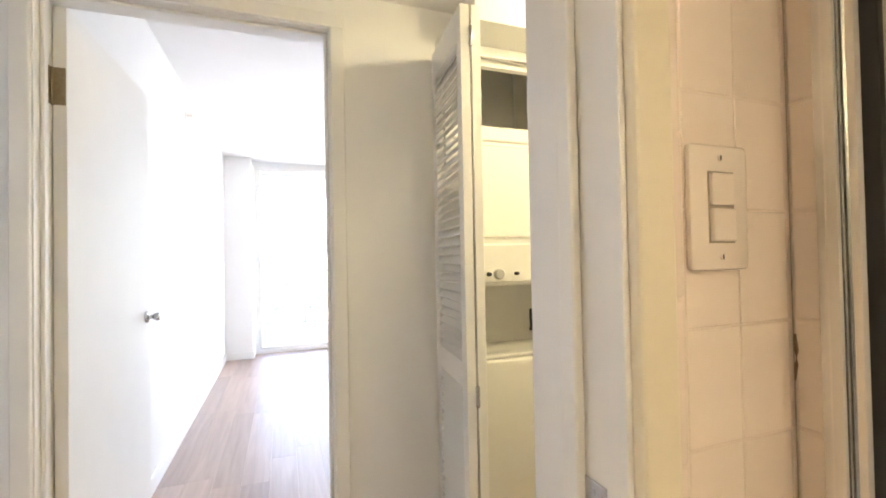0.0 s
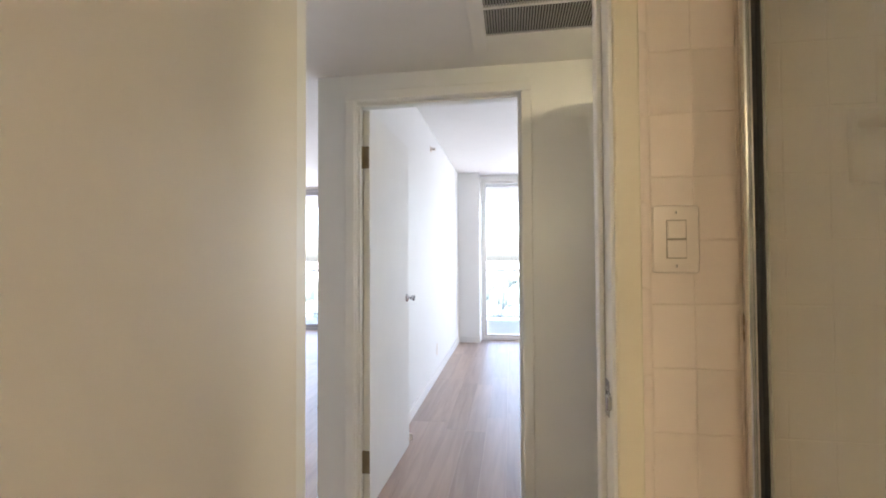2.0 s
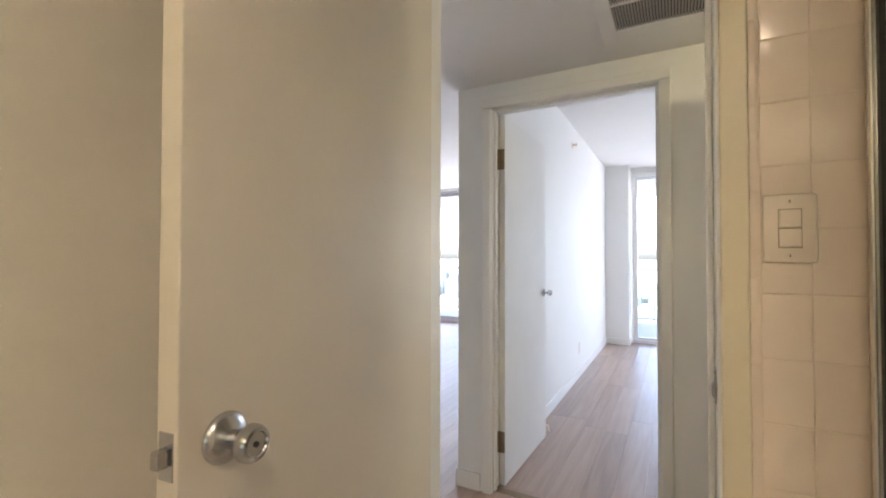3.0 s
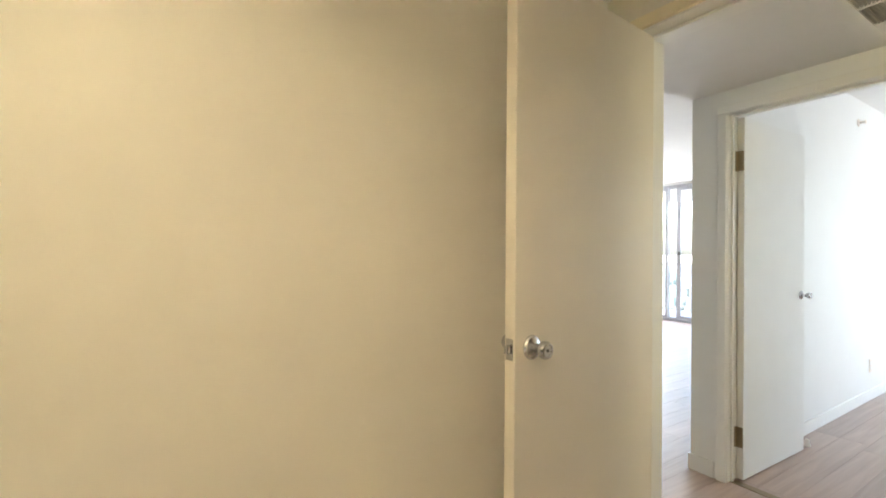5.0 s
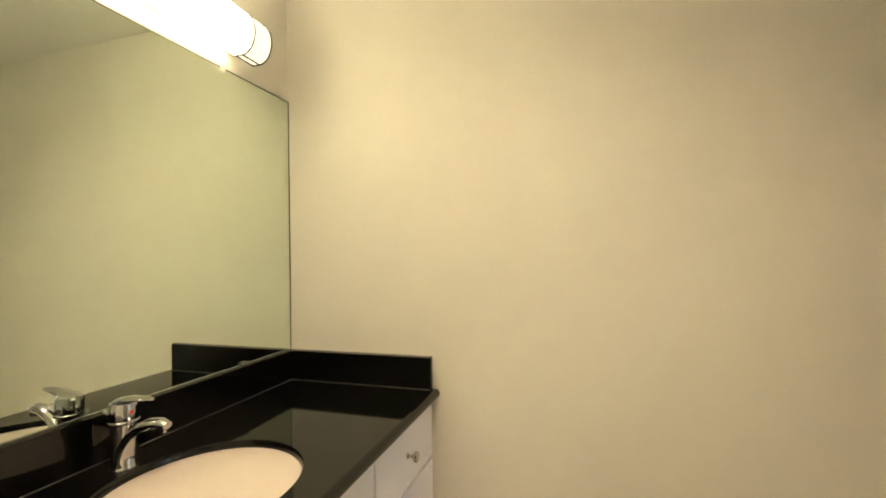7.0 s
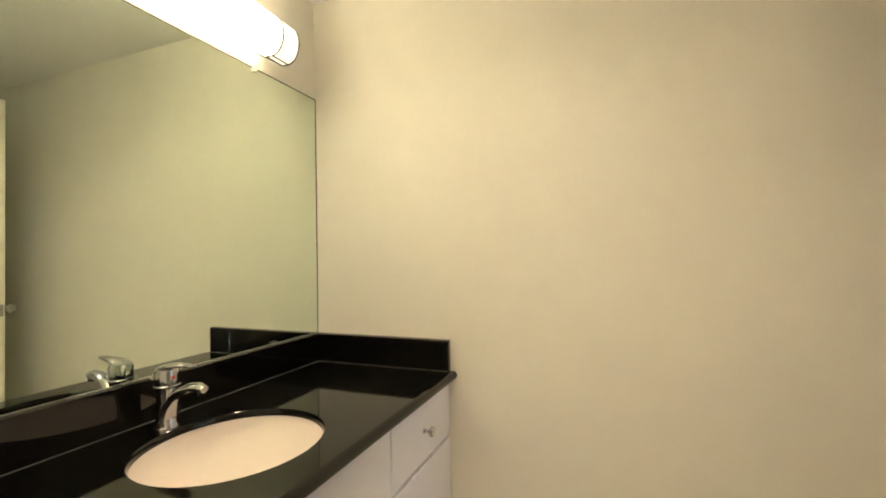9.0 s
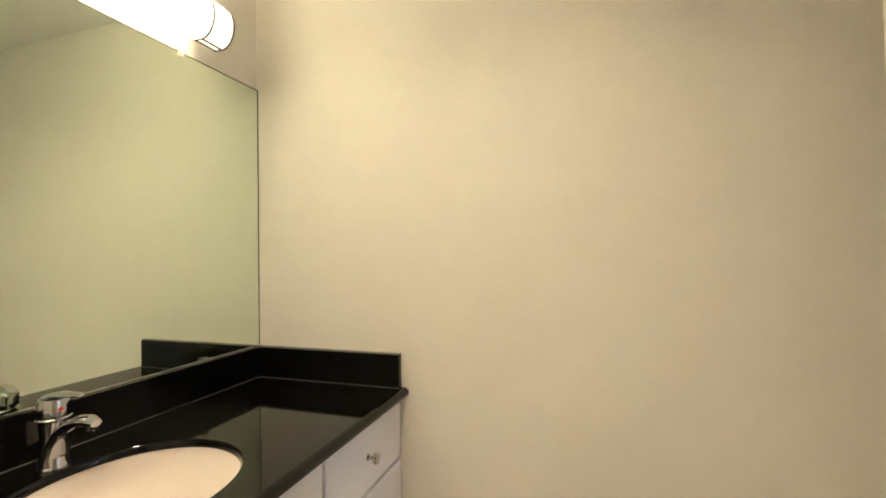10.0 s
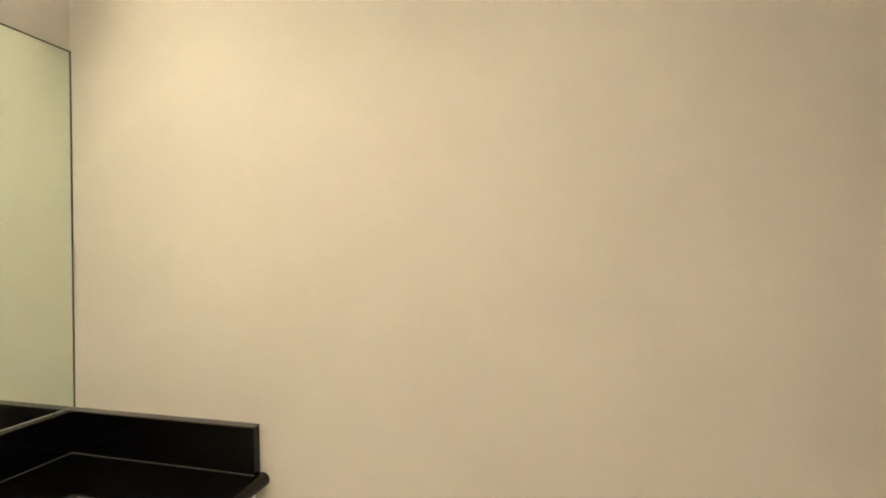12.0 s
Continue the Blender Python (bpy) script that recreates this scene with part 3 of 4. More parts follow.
spout = part("spout", bm, CHROME, faucet, smooth=True)
bm = bmesh.new()
lathe(bm, [(0.0115, 0.084), (0.0120, 0.099)], "z", (0, 0.108, 0), 18)
part("aerator", bm, CHROME, spout, smooth=True)
bm = bmesh.new()
lathe(bm, [(0.0255, 0.0925), (0.0290, 0.095), (0.0290, 0.098), (0.0270, 0.100), (0.0272, 0.128), (0.0245, 0.136), (0.014, 0.141), (0.004, 0.142)], "z", (0, 0, 0), 32)
cap = part("cap", bm, CHROME, faucet, smooth=True)
bm = bmesh.new()
lathe(bm, [(0.0045, 0.0250), (0.0045, 0.0280)], "y", (0.004, 0, 0.118), 12)
part("hot_mark", bm, RED, cap, "tiny red hot-water dot")
bm = bmesh.new()
sweep(bm, [(0, -0.024, 0.129), (0, -0.006, 0.138), (0, 0.018, 0.143), (0, 0.042, 0.1455), (0, 0.062, 0.147), (0, 0.078, 0.1475)],
      [0.013, 0.0215, 0.0200, 0.0150, 0.0125, 0.0065], 16, 0.34)
part("lever", bm, CHROME, faucet, smooth=True)
bm = bmesh.new()
sweep(bm, [(0, -0.018, 0.092), (0, -0.034, 0.102), (0, -0.056, 0.109)], [0.003, 0.003, 0.005], 10)
part("drain_rod", bm, CHROME, faucet, smooth=True)

cabinet = thing("vanity_cabinet", (0.8, -2.05, 0), "white lacquered vanity cabinet with drawers and doors", "cabinet")
bm = bmesh.new()
box(bm, 0.004, V_END - 0.01, MIRROR_Y + 0.004, CAB_Y - 0.020, 0.10, CT - 0.19, 0.001)
box(bm, 0.004, V_END - 0.01, CAB_Y - 0.040, CAB_Y - 0.020, CT - 0.189, CT - 0.031, 0.001)
box(bm, 0.004, 0.022, MIRROR_Y + 0.004, CAB_Y - 0.041, CT - 0.189, CT - 0.031, 0.001)
box(bm, V_END - 0.028, V_END - 0.01, MIRROR_Y + 0.004, CAB_Y - 0.041, CT - 0.189, CT - 0.031, 0.001)
box(bm, 0.03, V_END - 0.04, MIRROR_Y + 0.03, CAB_Y - 0.08, 0.0, 0.099)
part("body", bm, CABINET, cabinet)


def front_panel(kind, xa, xb, za, zb, kx, kz):
    bm = bmesh.new()
    box(bm, xa, xb, CAB_Y - 0.0195, CAB_Y, za, zb, 0.0025)
    p = part(kind, bm, CABINET, cabinet)
    bm = bmesh.new()
    lathe(bm, [(0.0085, 0.0), (0.0085, 0.003), (0.0045, 0.006), (0.005, 0.014), (0.013, 0.020), (0.0155, 0.026), (0.013, 0.031), (0.006, 0.033)],
          "y", (kx, CAB_Y, kz), 20)
    part("knob", bm, CHROME, p, "small chrome knob", True)


for za, zb in ((0.656, 0.822), (0.395, 0.645), (0.112, 0.385)):
    front_panel("drawer", 0.020, 0.431, za, zb, 0.235, (za + zb) / 2 + 0.004)
    front_panel("drawer", 1.19, V_END - 0.014, za, zb, 1.38, (za + zb) / 2 + 0.004)
front_panel("door", 0.441, 0.803, 0.112, 0.822, 0.765, 0.72)
front_panel("door", 0.811, 1.182, 0.112, 0.822, 0.85, 0.72)
seat_under(cabinet)

# ---- mirror and lamp ----
mirror = thing("wall_mirror", (0.8, MIRROR_Y, SPL + 0.004), "large frameless wall mirror resting on the backsplash", "mirror")
bm = bmesh.new()
box(bm, 0.004, 1.75, MIRROR_Y + 0.0005, MIRROR_Y + 0.005, SPL + 0.0036, 1.868)
part("pane", bm, MIRROR, mirror)
bm = bmesh.new()
box(bm, 0.0008, 0.004, MIRROR_Y + 0.0005, MIRROR_Y + 0.0062, SPL + 0.0036, 1.8712)
box(bm, 0.004, 1.75, MIRROR_Y + 0.0005, MIRROR_Y + 0.0062, 1.868, 1.8712)
part("edge", bm, MIRROR_EDGE, mirror, "thin dark edge of the silvering")
bm = bmesh.new()
box(bm, 0.001, 1.75, MIRROR_Y + 0.0005, MIRROR_Y + 0.008, SPL + 0.0006, SPL + 0.0034)
part("channel", bm, ALU, mirror, "thin pale metal channel")
for cx in (0.315, 1.2):
    bm = bmesh.new()
    box(bm, cx - 0.008, cx + 0.008, MIRROR_Y + 0.0004, MIRROR_Y + 0.012, 1.856, 1.884, 0.003)
    part("clip", bm, PLATE, mirror, "clear plastic mirror clip")
for cx in (0.24, 1.2):
    bm = bmesh.new()
    box(bm, cx - 0.014, cx + 0.014, MIRROR_Y + 0.0004, MIRROR_Y + 0.013, SPL + 0.0062, SPL + 0.011, 0.002)
    part("clip", bm, DARK, mirror, "dark lower mirror clip")
seat_under(mirror)

LX0, LX1, LYC, LZC, LR = 0.208, 1.36, MIRROR_Y + 0.050, 1.982, 0.063
lamp = thing("vanity_light", (0.77, MIRROR_Y, LZC), "long white half-round vanity light, switched on", "wall lamp")


def half_round(bm, xa, xb, r, y_off=0.0, n=18):
    """A D-shaped bar along x: round towards the room, flat at the wall."""
    def ring(x):
        pts = [(MIRROR_Y + 0.022, LZC - r)] + [(LYC + y_off + r * 0.72 * math.sin(t), LZC - r * math.cos(t)) for t in (math.pi * k / n for k in range(n + 1))] + [(MIRROR_Y + 0.022, LZC + r)]
        return [bm.verts.new((x, y, z)) for y, z in pts]
    a, b = ring(xa), ring(xb)
    m = len(a)
    for k in range(m):
        bm.faces.new((a[k], a[(k + 1) % m], b[(k + 1) % m], b[k]))
    bm.faces.new(a[::-1])
    bm.faces.new(b)


bm = bmesh.new()
half_round(bm, LX0 + 0.076, LX1 - 0.076, LR)
part("diffuser", bm, LAMP_ON, lamp, "glowing white acrylic diffuser", True)
for xa, xb in ((LX0, LX0 + 0.072), (LX1 - 0.072, LX1)):
    bm = bmesh.new()
    half_round(bm, xa, xb, LR)
    part("end_cap", bm, LAMP_END, lamp, "paler end of the diffuser", True)
for xa in (LX0 + 0.0715, LX1 - 0.0765, LX0 - 0.0035, LX1):
    bm = bmesh.new()
    half_round(bm, xa, xa + (0.005 if LX0 < xa < LX1 else 0.0035), LR + 0.003)
    part("trim_ring", bm, BLACK, lamp, "thin dark metal band", True)
for xa, xb in ((LX0, LX0 + 0.072), (LX1 - 0.072, LX1)):
    for yy in (MIRROR_Y + 0.024, LYC - 0.002):
        bm = bmesh.new()
        box(bm, xa, xb, yy, yy + 0.003, LZC - LR - 0.0035, LZC - LR + 0.001)
        part("lower_rim", bm, BLACK, lamp, "thin dark metal edge")
bm = bmesh.new()
box(bm, LX0 + 0.02, LX1 - 0.02, MIRROR_Y + 0.0005, MIRROR_Y + 0.022, LZC - 0.055, LZC + 0.055, 0.003)
part("back_plate", bm, TRIM, lamp)
seat_under(lamp)

downlight = thing("recessed_downlight", (SX, SY, BATH_H), "round recessed ceiling light, switched on", "ceiling lamp")
bm = bmesh.new()
lathe(bm, [(0.118, 0.0), (0.118, -0.004), (SR, -0.006), (SR, 0.07), (0.079, 0.07), (0.079, 0.0)], "z", (0, 0, 0), 40)
bmesh.ops.delete(bm, geom=[f for f in bm.faces if len(f.verts) > 4], context="FACES_ONLY")
part("trim_ring", bm, TRIM, downlight, smooth=True)
bm = bmesh.new()
lathe(bm, [(0.060, 0.033), (0.060, 0.037)], "z", (0, 0, 0), 32)
part("lens", bm, SPOT_ON, downlight, "glowing frosted lens")
bm = bmesh.new()
lathe(bm, [(SR - 0.001, 0.039), (SR - 0.001, 0.066)], "z", (0, 0, 0), 32)
part("housing", bm, DARK, downlight)

# ---- hall ceiling vent ----
vent = thing("ceiling_vent", (0.80, 0.80, HALL_H), "white ceiling air grille with dark gaps between slats", "air vent")
bm = bmesh.new()
VX0, VX1, VY0, VY1 = 0.540, 1.06, 0.50, 0.915
for d in ((VX0 - 0.06, VX0, VY0 - 0.05, VY1 + 0.14), (VX1, VX1 + 0.05, VY0 - 0.05, VY1 + 0.14), (VX0, VX1, VY1, VY1 + 0.14), (VX0, VX1, VY0 - 0.05, VY0), (VX0, VX1, 0.712, 0.727)):
    box(bm, *d, HALL_H - 0.012, HALL_H - 0.0005, 0.0015)
part("frame", bm, CEIL, vent)
# dark sheet under the solid ceiling paints the shade between the slats
bm = bmesh.new()
box(bm, VX0, VX1, VY0, VY1, HALL_H - 0.0015, HALL_H - 0.0005)
part("backing", bm, DARK, vent, "dark sheet painting the shade behind the slats")
k = 0
x = VX0 + 0.006
slat_mesh = {}
while x < VX1 - 0.004:
    for ya, yb in ((VY0 + 0.001, 0.711), (0.728, VY1 - 0.001)):
        if (ya, yb) not in slat_mesh:
            bm = bmesh.new()
            box(bm, -0.0014, 0.0014, ya, yb, -0.0045, 0.0045)
            slat_mesh[ya, yb] = mesh_of("slat", bm, APPLIANCE_GREY)
        s = new("slat", slat_mesh[ya, yb])
        s.parent = vent
        s.location = (x, 0, HALL_H - 0.0065)
        s.rotation_euler = (0, radians(28), 0)
    x += 0.0105
seat_under(vent)

hall_light = thing("hall_ceiling_light", (1.62, 0.60, HALL_H), "round flush hall ceiling light, switched on", "ceiling lamp")
bm = bmesh.new()
lathe(bm, [(0.125, 0.0), (0.125, -0.018), (0.118, -0.022)], "z", (0, 0, 0), 36)
part("base", bm, TRIM, hall_light, smooth=True)
bm = bmesh.new()
lathe(bm, [(0.115, -0.0225), (0.112, -0.045), (0.095, -0.07), (0.065, -0.087), (0.03, -0.095), (0.008, -0.097)], "z", (0, 0, 0), 36)
part("dome", bm, HALL_ON, hall_light, "glowing frosted dome", True)

# ---- laundry closet ----
setting("closet_trim", TRIM, [(1.075, 1.86, HALL_Y1 - 0.012, HALL_Y1, 2.05, 2.088), (1.075, 1.86, HALL_Y1 + 0.03, HALL_Y1 + 0.06, 2.03, 2.06)], "white head trim and track of the laundry closet", "trim")
LEAF_W = 0.345
bifold = thing("bifold_door", (1.052, 1.195, 0.015), "white louvered bifold door folded open at the laundry closet", "closet door")
bifold["kind"] = "structure"
bifold.rotation_euler = (0, 0, radians(-5))
slat_a = bmesh.new()
box(slat_a, -0.0035, 0.0035, -LEAF_W + 0.04, -0.04, -0.019, 0.019)
slat_me = mesh_of("slat", slat_a, TRIM)
for off in (0.0, 0.034):
    bm = bmesh.new()
    box(bm, off, off + 0.028, -0.042, 0.0, 0, 2.0, 0.0015)
    box(bm, off, off + 0.028, -LEAF_W, -LEAF_W + 0.042, 0, 2.0, 0.0015)
    for za, zb in ((0, 0.13), (0.865, 0.94), (1.90, 2.0)):
        box(bm, off, off + 0.028, -LEAF_W + 0.042, -0.042, za, zb)
    panel = part("panel", bm, TRIM, bifold)
    for za, zb in ((0.13, 0.865), (0.94, 1.90)):
        n = int((zb - za) / 0.0285)
        for i in range(n):
            s = new("slat", slat_me)
            s.parent = panel
            s.location = (off + 0.014, 0, za + (i + 0.5) * (zb - za) / n)
            s.rotation_euler = (0, radians(40), 0)
for z in (0.845, 1.905):
    bm = bmesh.new()
    lathe(bm, [(0.005, z - 0.03), (0.0062, z - 0.028), (0.0062, z + 0.028), (0.005, z + 0.03)], "z", (0.031, -LEAF_W - 0.004, 0), 12)
    part("hinge", bm, NICKEL, bifold, "small bright hinge", True)

laundry = thing("stacked_washer_dryer", (1.45, 1.70, 0), "white stacked washer and dryer in the closet", "washer dryer")
MX0, MX1, MY0 = 1.15, 1.80, 1.33
bm = bmesh.new()
box(bm, MX0, MX1, MY0, 2.05, 0.03, 0.83, 0.010)
washer = part("washer", bm, APPLIANCE, laundry)
for fx in (MX0 + 0.03, MX1 - 0.06):
    for fy in (MY0 + 0.05, 1.96):
        bm = bmesh.new()
        box(bm, fx, fx + 0.03, fy, fy + 0.03, 0.0, 0.031)
        part("foot", bm, DARK, laundry)
bm = bmesh.new()
box(bm, MX0 + 0.05, MX1 - 0.05, MY0 + 0.02, 1.62, 0.831, 0.846, 0.006)
lid = part("lid", bm, APPLIANCE, washer)
bm = bmesh.new()
lathe(bm, [(1.0, 0.846), (0.97, 0.8485), (0.9, 0.8475)], "z", (1.40, MY0 + 0.07, 0), 24, 0.07, 0.016)
part("lid_grip", bm, APPLIANCE_GREY, lid, "grey finger grip")
bm = bmesh.new()
box(bm, MX0 + 0.02, MX1 - 0.02, 1.66, 2.04, 0.832, 1.14, 0.004)
part("back_panel", bm, APPLIANCE, laundry, "pale recessed back panel")
bm = bmesh.new()
box(bm, MX0, MX1, MY0 + 0.01, 2.05, 1.14, 1.822, 0.010)
dryer = part("dryer", bm, APPLIANCE, laundry)
bm = bmesh.new()
box(bm, MX0 - 0.002, MX1 + 0.002, MY0 - 0.004, MY0 + 0.012, 1.155, 1.318, 0.005)
console = part("console", bm, APPLIANCE, laundry)
for kx, kr in ((1.33, 0.009), (1.377, 0.024), (1.46, 0.008), (1.575, 0.008), (1.66, 0.022)):
    bm = bmesh.new()
    lathe(bm, [(kr, -0.004), (kr * 0.92, -0.02), (kr * 0.75, -0.024)], "y", (kx, MY0, 1.192), 22)
    part("dial", bm, APPLIANCE_GREY if kr > 0.01 else DARK, console, "round control dial", True)
bm = bmesh.new()
box(bm, MX0 + 0.06, MX1 - 0.06, MY0 + 0.001, MY0 + 0.0105, 1.345, 1.735, 0.008)
part("dryer_door", bm, APPLIANCE, dryer)
bm = bmesh.new()
box(bm, MX0 - 0.001, MX1 + 0.001, MY0 + 0.006, MY0 + 0.02, 1.752, 1.762, 0.002)
part("seam", bm, APPLIANCE_GREY, dryer)
bm = bmesh.new()
sweep(bm, [(1.73, 1.655, 0.88), (1.73, 1.65, 0.94), (1.735, 1.655, 0.99)], [0.012, 0.012, 0.012], 10)
part("hose", bm, DARK, laundry, "short black hose", True)
seat_under(laundry)


# ---- windows ----
def glazed(name, xs, y, z0, z1, label, category, mat=None):
    root = thing(name, ((xs[0] + xs[-1]) / 2, y, z0), label, category)
    root["kind"] = "structure"
    bm = bmesh.new()
    box(bm, xs[0], xs[-1], y, y + 0.09, z0, z0 + 0.045, 0.002)
    box(bm, xs[0], xs[-1], y, y + 0.09, z1 - 0.045, z1, 0.002)
    box(bm, xs[0], xs[0] + 0.045, y, y + 0.09, z0 + 0.045, z1 - 0.045, 0.002)
    box(bm, xs[-1] - 0.045, xs[-1], y, y + 0.09, z0 + 0.045, z1 - 0.045, 0.002)
    part("outer_frame", bm, mat or FRAME, root)
    return root


def sash(root, xa, xb, y, z0, z1, w=0.05, parent_name="sash", mat=None):
    bm = bmesh.new()
    box(bm, xa, xa + w, y, y + 0.03, z0, z1, 0.002)
    box(bm, xb - w, xb, y, y + 0.03, z0, z1, 0.002)
    box(bm, xa + w, xb - w, y, y + 0.03, z0, z0 + w, 0.002)
    box(bm, xa + w, xb - w, y, y + 0.03, z1 - w, z1, 0.002)
    s = part(parent_name, bm, mat or FRAME, root)
    bm = bmesh.new()
    box(bm, xa + w, xb - w, y + 0.012, y + 0.018, z0 + w, z1 - w)
    p = part("pane", bm, GLASS, s)
    p.visible_shadow = False
    return s


w1 = glazed("window_1", (0.168, 2.9), WIN_Y - 0.02, 0.0, 2.549, "tall bedroom window with a slim white frame", "window", TRIM)
sash(w1, 0.214, 1.53, WIN_Y + 0.005, 0.046, 2.503, 0.035, mat=TRIM)
sash(w1, 1.53, 2.854, WIN_Y + 0.036, 0.046, 2.503, 0.035, mat=TRIM)
seat_under(w1)
# opening made wider on the hall side, added to let more daylight in
w2 = glazed("window_2", (-5.2, -0.5), SLIDE_Y + 0.01, 0.0, 2.559, "sliding balcony door with slim grey metal frames", "sliding door")
sash(w2, -5.15, -3.675, SLIDE_Y + 0.025, 0.046, 2.513, 0.045)
sash(w2, -3.502, -2.35, SLIDE_Y + 0.058, 0.046, 2.513, 0.06)
sash(w2, -3.675, -3.502, SLIDE_Y + 0.062, 0.046, 2.513, 0.018, "screen_stile")
sash(w2, -2.35, -0.546, SLIDE_Y + 0.025, 0.046, 2.513, 0.045)
bm = bmesh.new()
box(bm, -3.48, -3.44, SLIDE_Y + 0.03, SLIDE_Y + 0.058, 1.245, 1.31, 0.004)
part("door_handle", bm, DARK, w2, "small black latch handle")
seat_under(w2)

spr = thing("sprinkler_head", (PART_X, 3.515, 2.40), "small white sidewall sprinkler head", "sprinkler")
bm = bmesh.new()
lathe(bm, [(0.032, 0.0), (0.030, 0.006), (0.012, 0.010), (0.009, 0.04), (0.018, 0.045), (0.018, 0.048)], "x", (0, 0, 0), 20)
part("head", bm, PLATE, spr, smooth=True)
outlet = thing("wall_outlet", (PART_X, 3.845, 0.30), "white wall outlet near the baseboard", "outlet")
bm = bmesh.new()
box(bm, -0.001, 0.005, -0.036, 0.036, -0.058, 0.058, 0.002)
part("plate", bm, PLATE, outlet)
for z in (-0.022, 0.022):
    bm = bmesh.new()
    box(bm, 0.005, 0.0065, -0.014, 0.014, z - 0.014, z + 0.014, 0.0005)
    part("socket", bm, TRIM, outlet)

# ---- balcony and distance ----
setting("balcony_floor", CONCRETE, [(-7, 5, WIN_Y + 0.2, 8.7, -0.25, -0.06)], "pale concrete balcony floor", "balcony")
setting("balcony_soffit", CONCRETE, [(-7, 5, SLIDE_Y + 0.12, 8.9, 2.52, 2.72)], "underside of the balcony above", "balcony")
rail = thing("balcony_railing", (-1, 8.55, -0.06), "grey metal balcony railing with thin bars", "railing")
bm = bmesh.new()
box(bm, -6.5, 4.5, 8.53, 8.57, 1.01, 1.05, 0.004)
part("top_rail", bm, FRAME, rail)
bm = bmesh.new()
box(bm, -6.5, 4.5, 8.54, 8.56, 0.04, 0.07, 0.002)
part("bottom_rail", bm, FRAME, rail)
bm = bmesh.new()
box(bm, -0.008, 0.008, -0.008, 0.008, 0.07, 1.01)
bar_me = mesh_of("bar", bm, FRAME)
for i in range(100):
    b = new("bar", bar_me)
    b.parent = rail
    b.location = (-6.45 + i * 0.11, 8.55, 0)
for xx in (-6.4, -4.3, -2.2, -0.1, 2.0, 4.1):
    bm = bmesh.new()
    box(bm, xx - 0.02, xx + 0.02, 8.575, 8.615, -0.062, 1.01)
    part("post", bm, FRAME, rail)
seat_under(rail)

bm = bmesh.new()
box(bm, -2500, 2500, 9.5, 4500, -24.5, -24)
tagged(new("ground", mesh_of("ground", bm, GROUND)), "hazy pale ground far below the balcony", "ground", kind="structure")
rng = random.Random(5)
bm = bmesh.new()
for i in range(420):
    d = rng.uniform(90, 420)
    a = radians(rng.uniform(-70, 62))
    r = rng.uniform(3.0, 6.5)
    m = Matrix.Translation((d * math.sin(a), d * math.cos(a), -24 + r * 1.2)) @ Matrix.Diagonal((r, r, r * rng.uniform(0.9, 1.5), 1))
    s = bmesh.ops.create_icosphere(bm, subdivisions=2, radius=1.0, matrix=m)
    for v in s["verts"]:
        v.co += Vector((rng.uniform(-1, 1), rng.uniform(-1, 1), rng.uniform(-1, 1))) * r * 0.16
tagged(new("far_trees", mesh_of("far_trees", bm, FOLIAGE)), "distant hazy tree crowns below the horizon", "trees", kind="stuff")
for i in range(9):
    d = rng.uniform(160, 420)
    a = radians(rng.uniform(-60, 50))
    cx, cy, hh, ww = d * math.sin(a), d * math.cos(a), rng.uniform(14, 30), rng.uniform(12, 26)
    house = thing("far_building", (cx, cy, -24), "pale distant apartment building", "building", "far buildings")
    bm = bmesh.new()
    box(bm, -ww / 2, ww / 2, -7, 7, 0, hh)
    part("wall", bm, FACADE, house)
    bm = bmesh.new()
    box(bm, -ww / 2 - 0.4, ww / 2 + 0.4, -7.4, 7.4, hh, hh + 0.6)
    part("roof", bm, CONCRETE, house)
    bm = bmesh.new()
    box(bm, -0.9, 0.9, -0.08, 0.02, -0.8, 0.8)
    wm = mesh_of("window", bm, DARKGLASS)
    for fl in range(int(hh // 3.2)):
        for c in range(int(ww // 3.4)):
            w = new("window", wm)
            w.parent = house
            w.location = (-ww / 2 + 2 + c * 3.4, -7.0, 1.8 + fl * 3.2)

# ---- tiles ----
ROW, COL, JOINT_Z = 0.1153, 0.0733, 1.4275
tile_bm = bmesh.new()
box(tile_bm, -COL / 2 + 0.0004, COL / 2 - 0.0004, -0.0085, -0.001, -ROW / 2 + 0.0008, ROW / 2 - 0.0008, 0.0016)
tile_me = mesh_of("tile", tile_bm, TILE)
edge_bm = bmesh.new()
box(edge_bm, -0.0085, 0.0085, -0.0085, -0.001, -0.078, 0.078, 0.004)
edge_me = mesh_of("tile", edge_bm, TILE, True)
return_bm = bmesh.new()
box(return_bm, 0.0, 0.0075, PIL_Y, -0.0092, -ROW / 2 + 0.0008, ROW / 2 - 0.0008, 0.0030)
return_me = mesh_of("tile", return_bm, TILE)
tiling = tagged(new("wall_tiling", None), "cream glazed wall tiles with thin grout joints", "wall tiles", kind="structure")
slab("grout_bed", GROUT, 0.869, EAST - 0.002, -0.0074, -0.0006, 0, BATH_H, parent=tiling)
slab("grout_bed", GROUT, PIL_X + 0.0015, PIL_X + 0.0079, PIL_Y + 0.003, -0.0088, 0.125, BATH_H, parent=tiling)
slab("grout_bed", GROUT, PIL_X + 0.0081, 1.074, PIL_Y + 0.003, PIL_Y + 0.0079, 0.125, BATH_H, parent=tiling)
rt = random.Random(3)
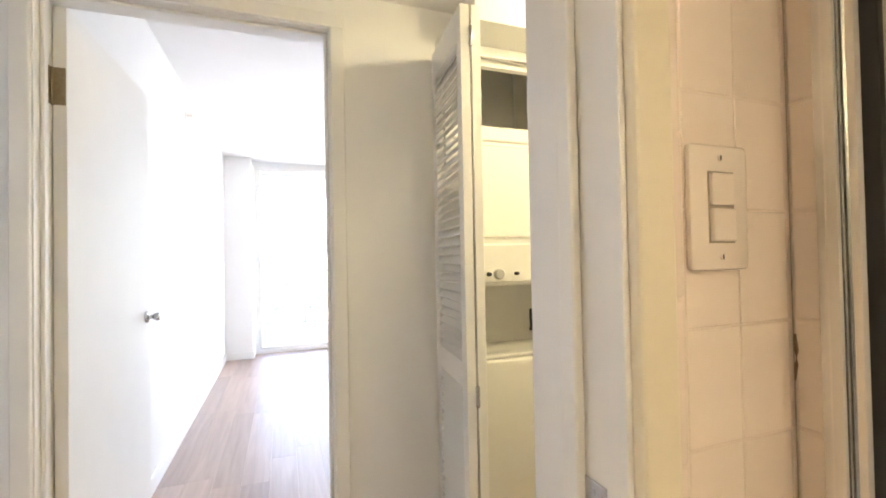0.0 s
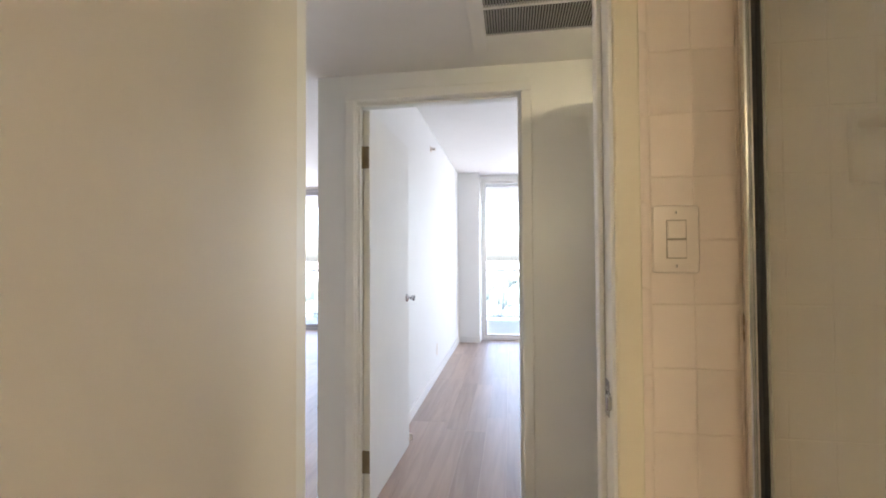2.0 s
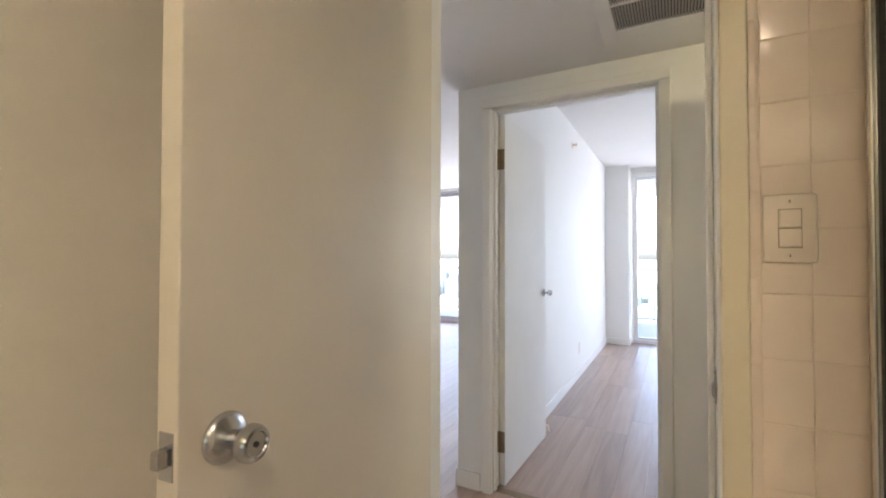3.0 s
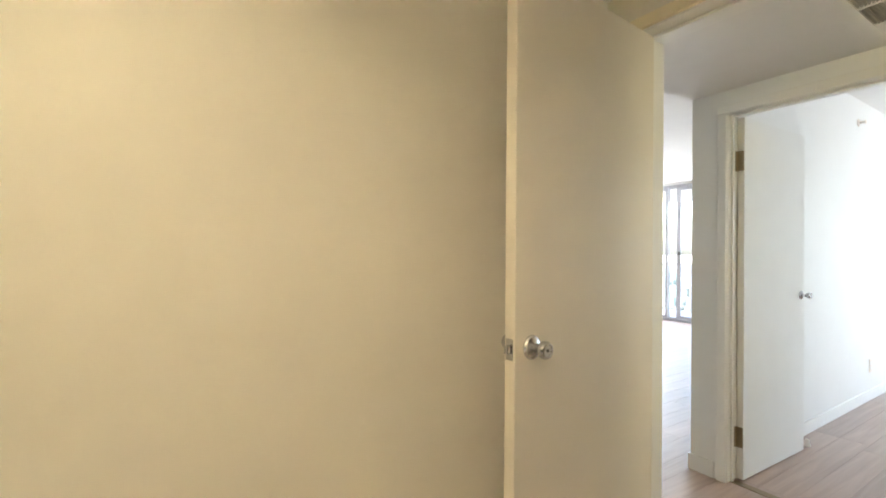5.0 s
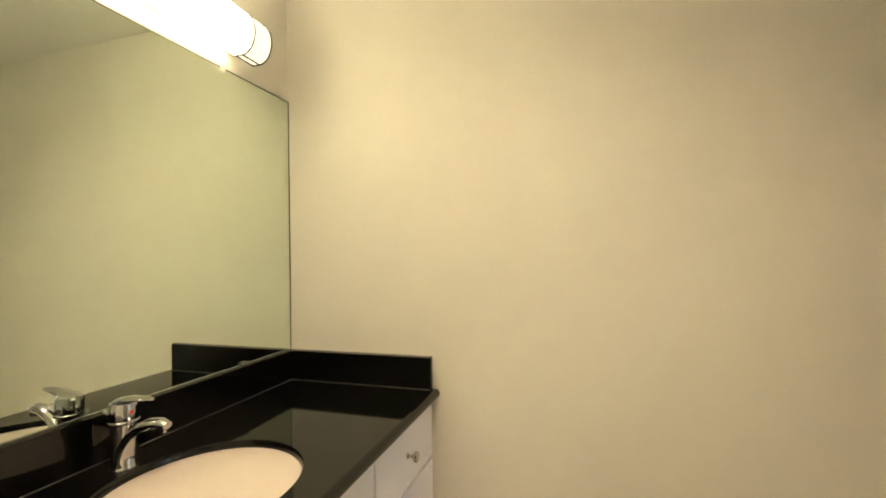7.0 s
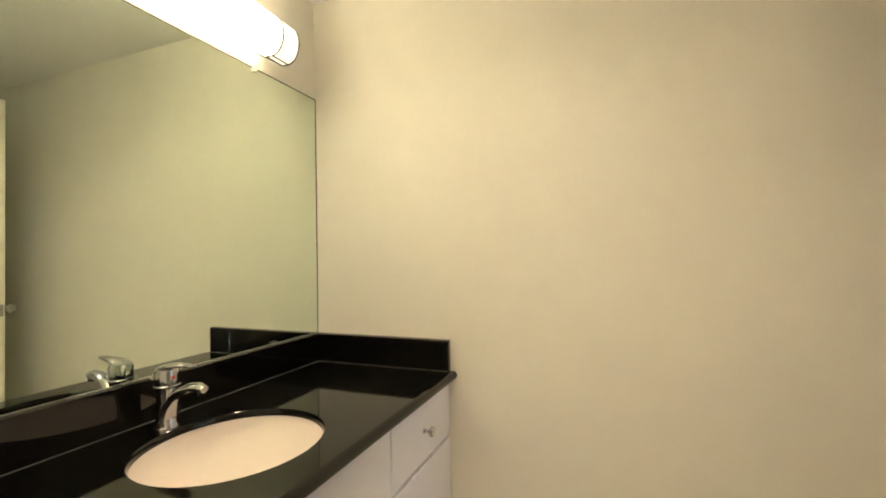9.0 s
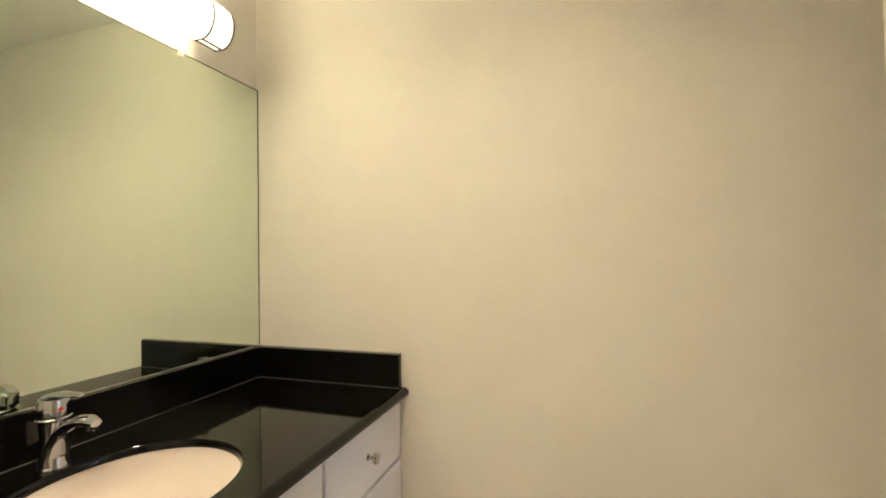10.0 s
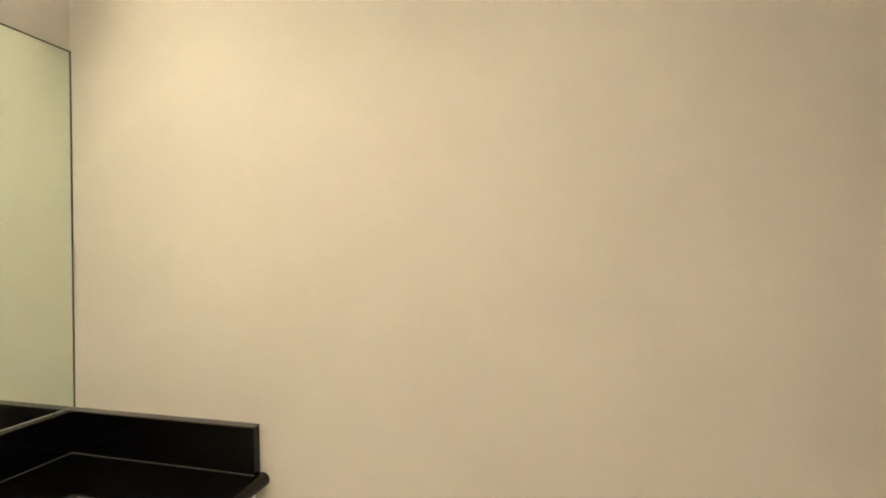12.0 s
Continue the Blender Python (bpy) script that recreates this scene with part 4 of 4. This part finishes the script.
for j in range(-11, 8):
    z = JOINT_Z + (j - 0.5) * ROW
    if z + ROW / 2 > BATH_H or z - ROW / 2 < 0:
        continue
    for i in range(14):
        t = new("tile", tile_me)
        t.parent = tiling
        t.location = (0.9205 + i * COL, rt.uniform(-0.0004, 0.0004), z)
        t.rotation_euler = (radians(rt.uniform(-0.25, 0.25)), 0, radians(rt.uniform(-0.25, 0.25)))
    if z - ROW / 2 > 0.12:
        t = new("tile", return_me)
        t.parent = tiling
        t.location = (PIL_X + rt.uniform(-0.0003, 0.0003), 0, z)
for j in range(-7, 7):
    z = 1.147 + j * 0.158
    if z + 0.079 > BATH_H or z - 0.079 < 0:
        continue
    t = new("tile", edge_me)
    t.parent = tiling
    t.location = (0.8755, 0, z)

bm = bmesh.new()
sweep(bm, [(PIL_X - 0.0006, -0.0105, 1.182), (PIL_X - 0.0012, -0.012, 1.165), (PIL_X - 0.0012, -0.0115, 1.150), (PIL_X - 0.0005, -0.0095, 1.132)], [0.0010, 0.0020, 0.0016, 0.0007], 8)
part("chip", bm, DARKSTAIN, tiling, "brown stained chip in the joint")
slab("corner_joint", GAP, PIL_X - 0.0007, PIL_X - 0.0002, -0.0093, -0.0086, 0.13, 2.2, parent=tiling, label="dark stained joint in the corner")

# ---- planks ----
PL_W, PL_L = 0.152, 1.22
plank_bm = bmesh.new()
box(plank_bm, -PL_W / 2 + 0.0006, PL_W / 2 - 0.0006, -PL_L / 2 + 0.0006, PL_L / 2 - 0.0006, -0.006, 0.0, 0.0008)
plank_me = mesh_of("plank", plank_bm, WOOD)


def cut_plank(xa, xb, ya, yb):
    if xb - xa < 0.01 or yb - ya < 0.01:
        return
    full = abs(xb - xa - PL_W) < 1e-6 and abs(yb - ya - PL_L) < 1e-6
    if full:
        me = plank_me
    else:
        b = bmesh.new()
        w, l = xb - xa, yb - ya
        box(b, -w / 2 + 0.0006, w / 2 - 0.0006, -l / 2 + 0.0006, l / 2 - 0.0006, -0.006, 0.0)
        me = mesh_of("plank", b, WOOD)
    p = new("plank", me)
    p.parent = floor_rooms
    p.location = ((xa + xb) / 2, (ya + yb) / 2, 0)


def lay(x0, x1, y0, y1, seed):
    r = random.Random(seed)
    x = x0
    while x < x1 - 0.01:
        xb = min(x + PL_W, x1)
        y = y0 - r.uniform(0.0, 1.0) * PL_L
        while y < y1 - 0.01:
            cut_plank(x, xb, max(y, y0), min(y + PL_L, y1))
            y += PL_L
        x += PL_W


lay(HALL_X, EAST, HALL_Y0, HALL_Y1 + 0.05, 1)
lay(PART_X, 2.1, HALL_Y1 + 0.06, WIN_Y - 0.02, 2)
lay(-4.7, HALL_X, 0.2, SLIDE_Y, 3)
slab("plank_rest", WOOD, LIV_X, -4.702, 0.2, SLIDE_Y, -0.006, 0, parent=floor_rooms)
slab("plank_rest", WOOD, LIV_X, -0.13, LIV_Y, 0.198, -0.006, 0, parent=floor_rooms)
slab("plank_rest", WOOD, 2.102, 3.2, 2.2, WIN_Y - 0.02, -0.006, 0, parent=floor_rooms)
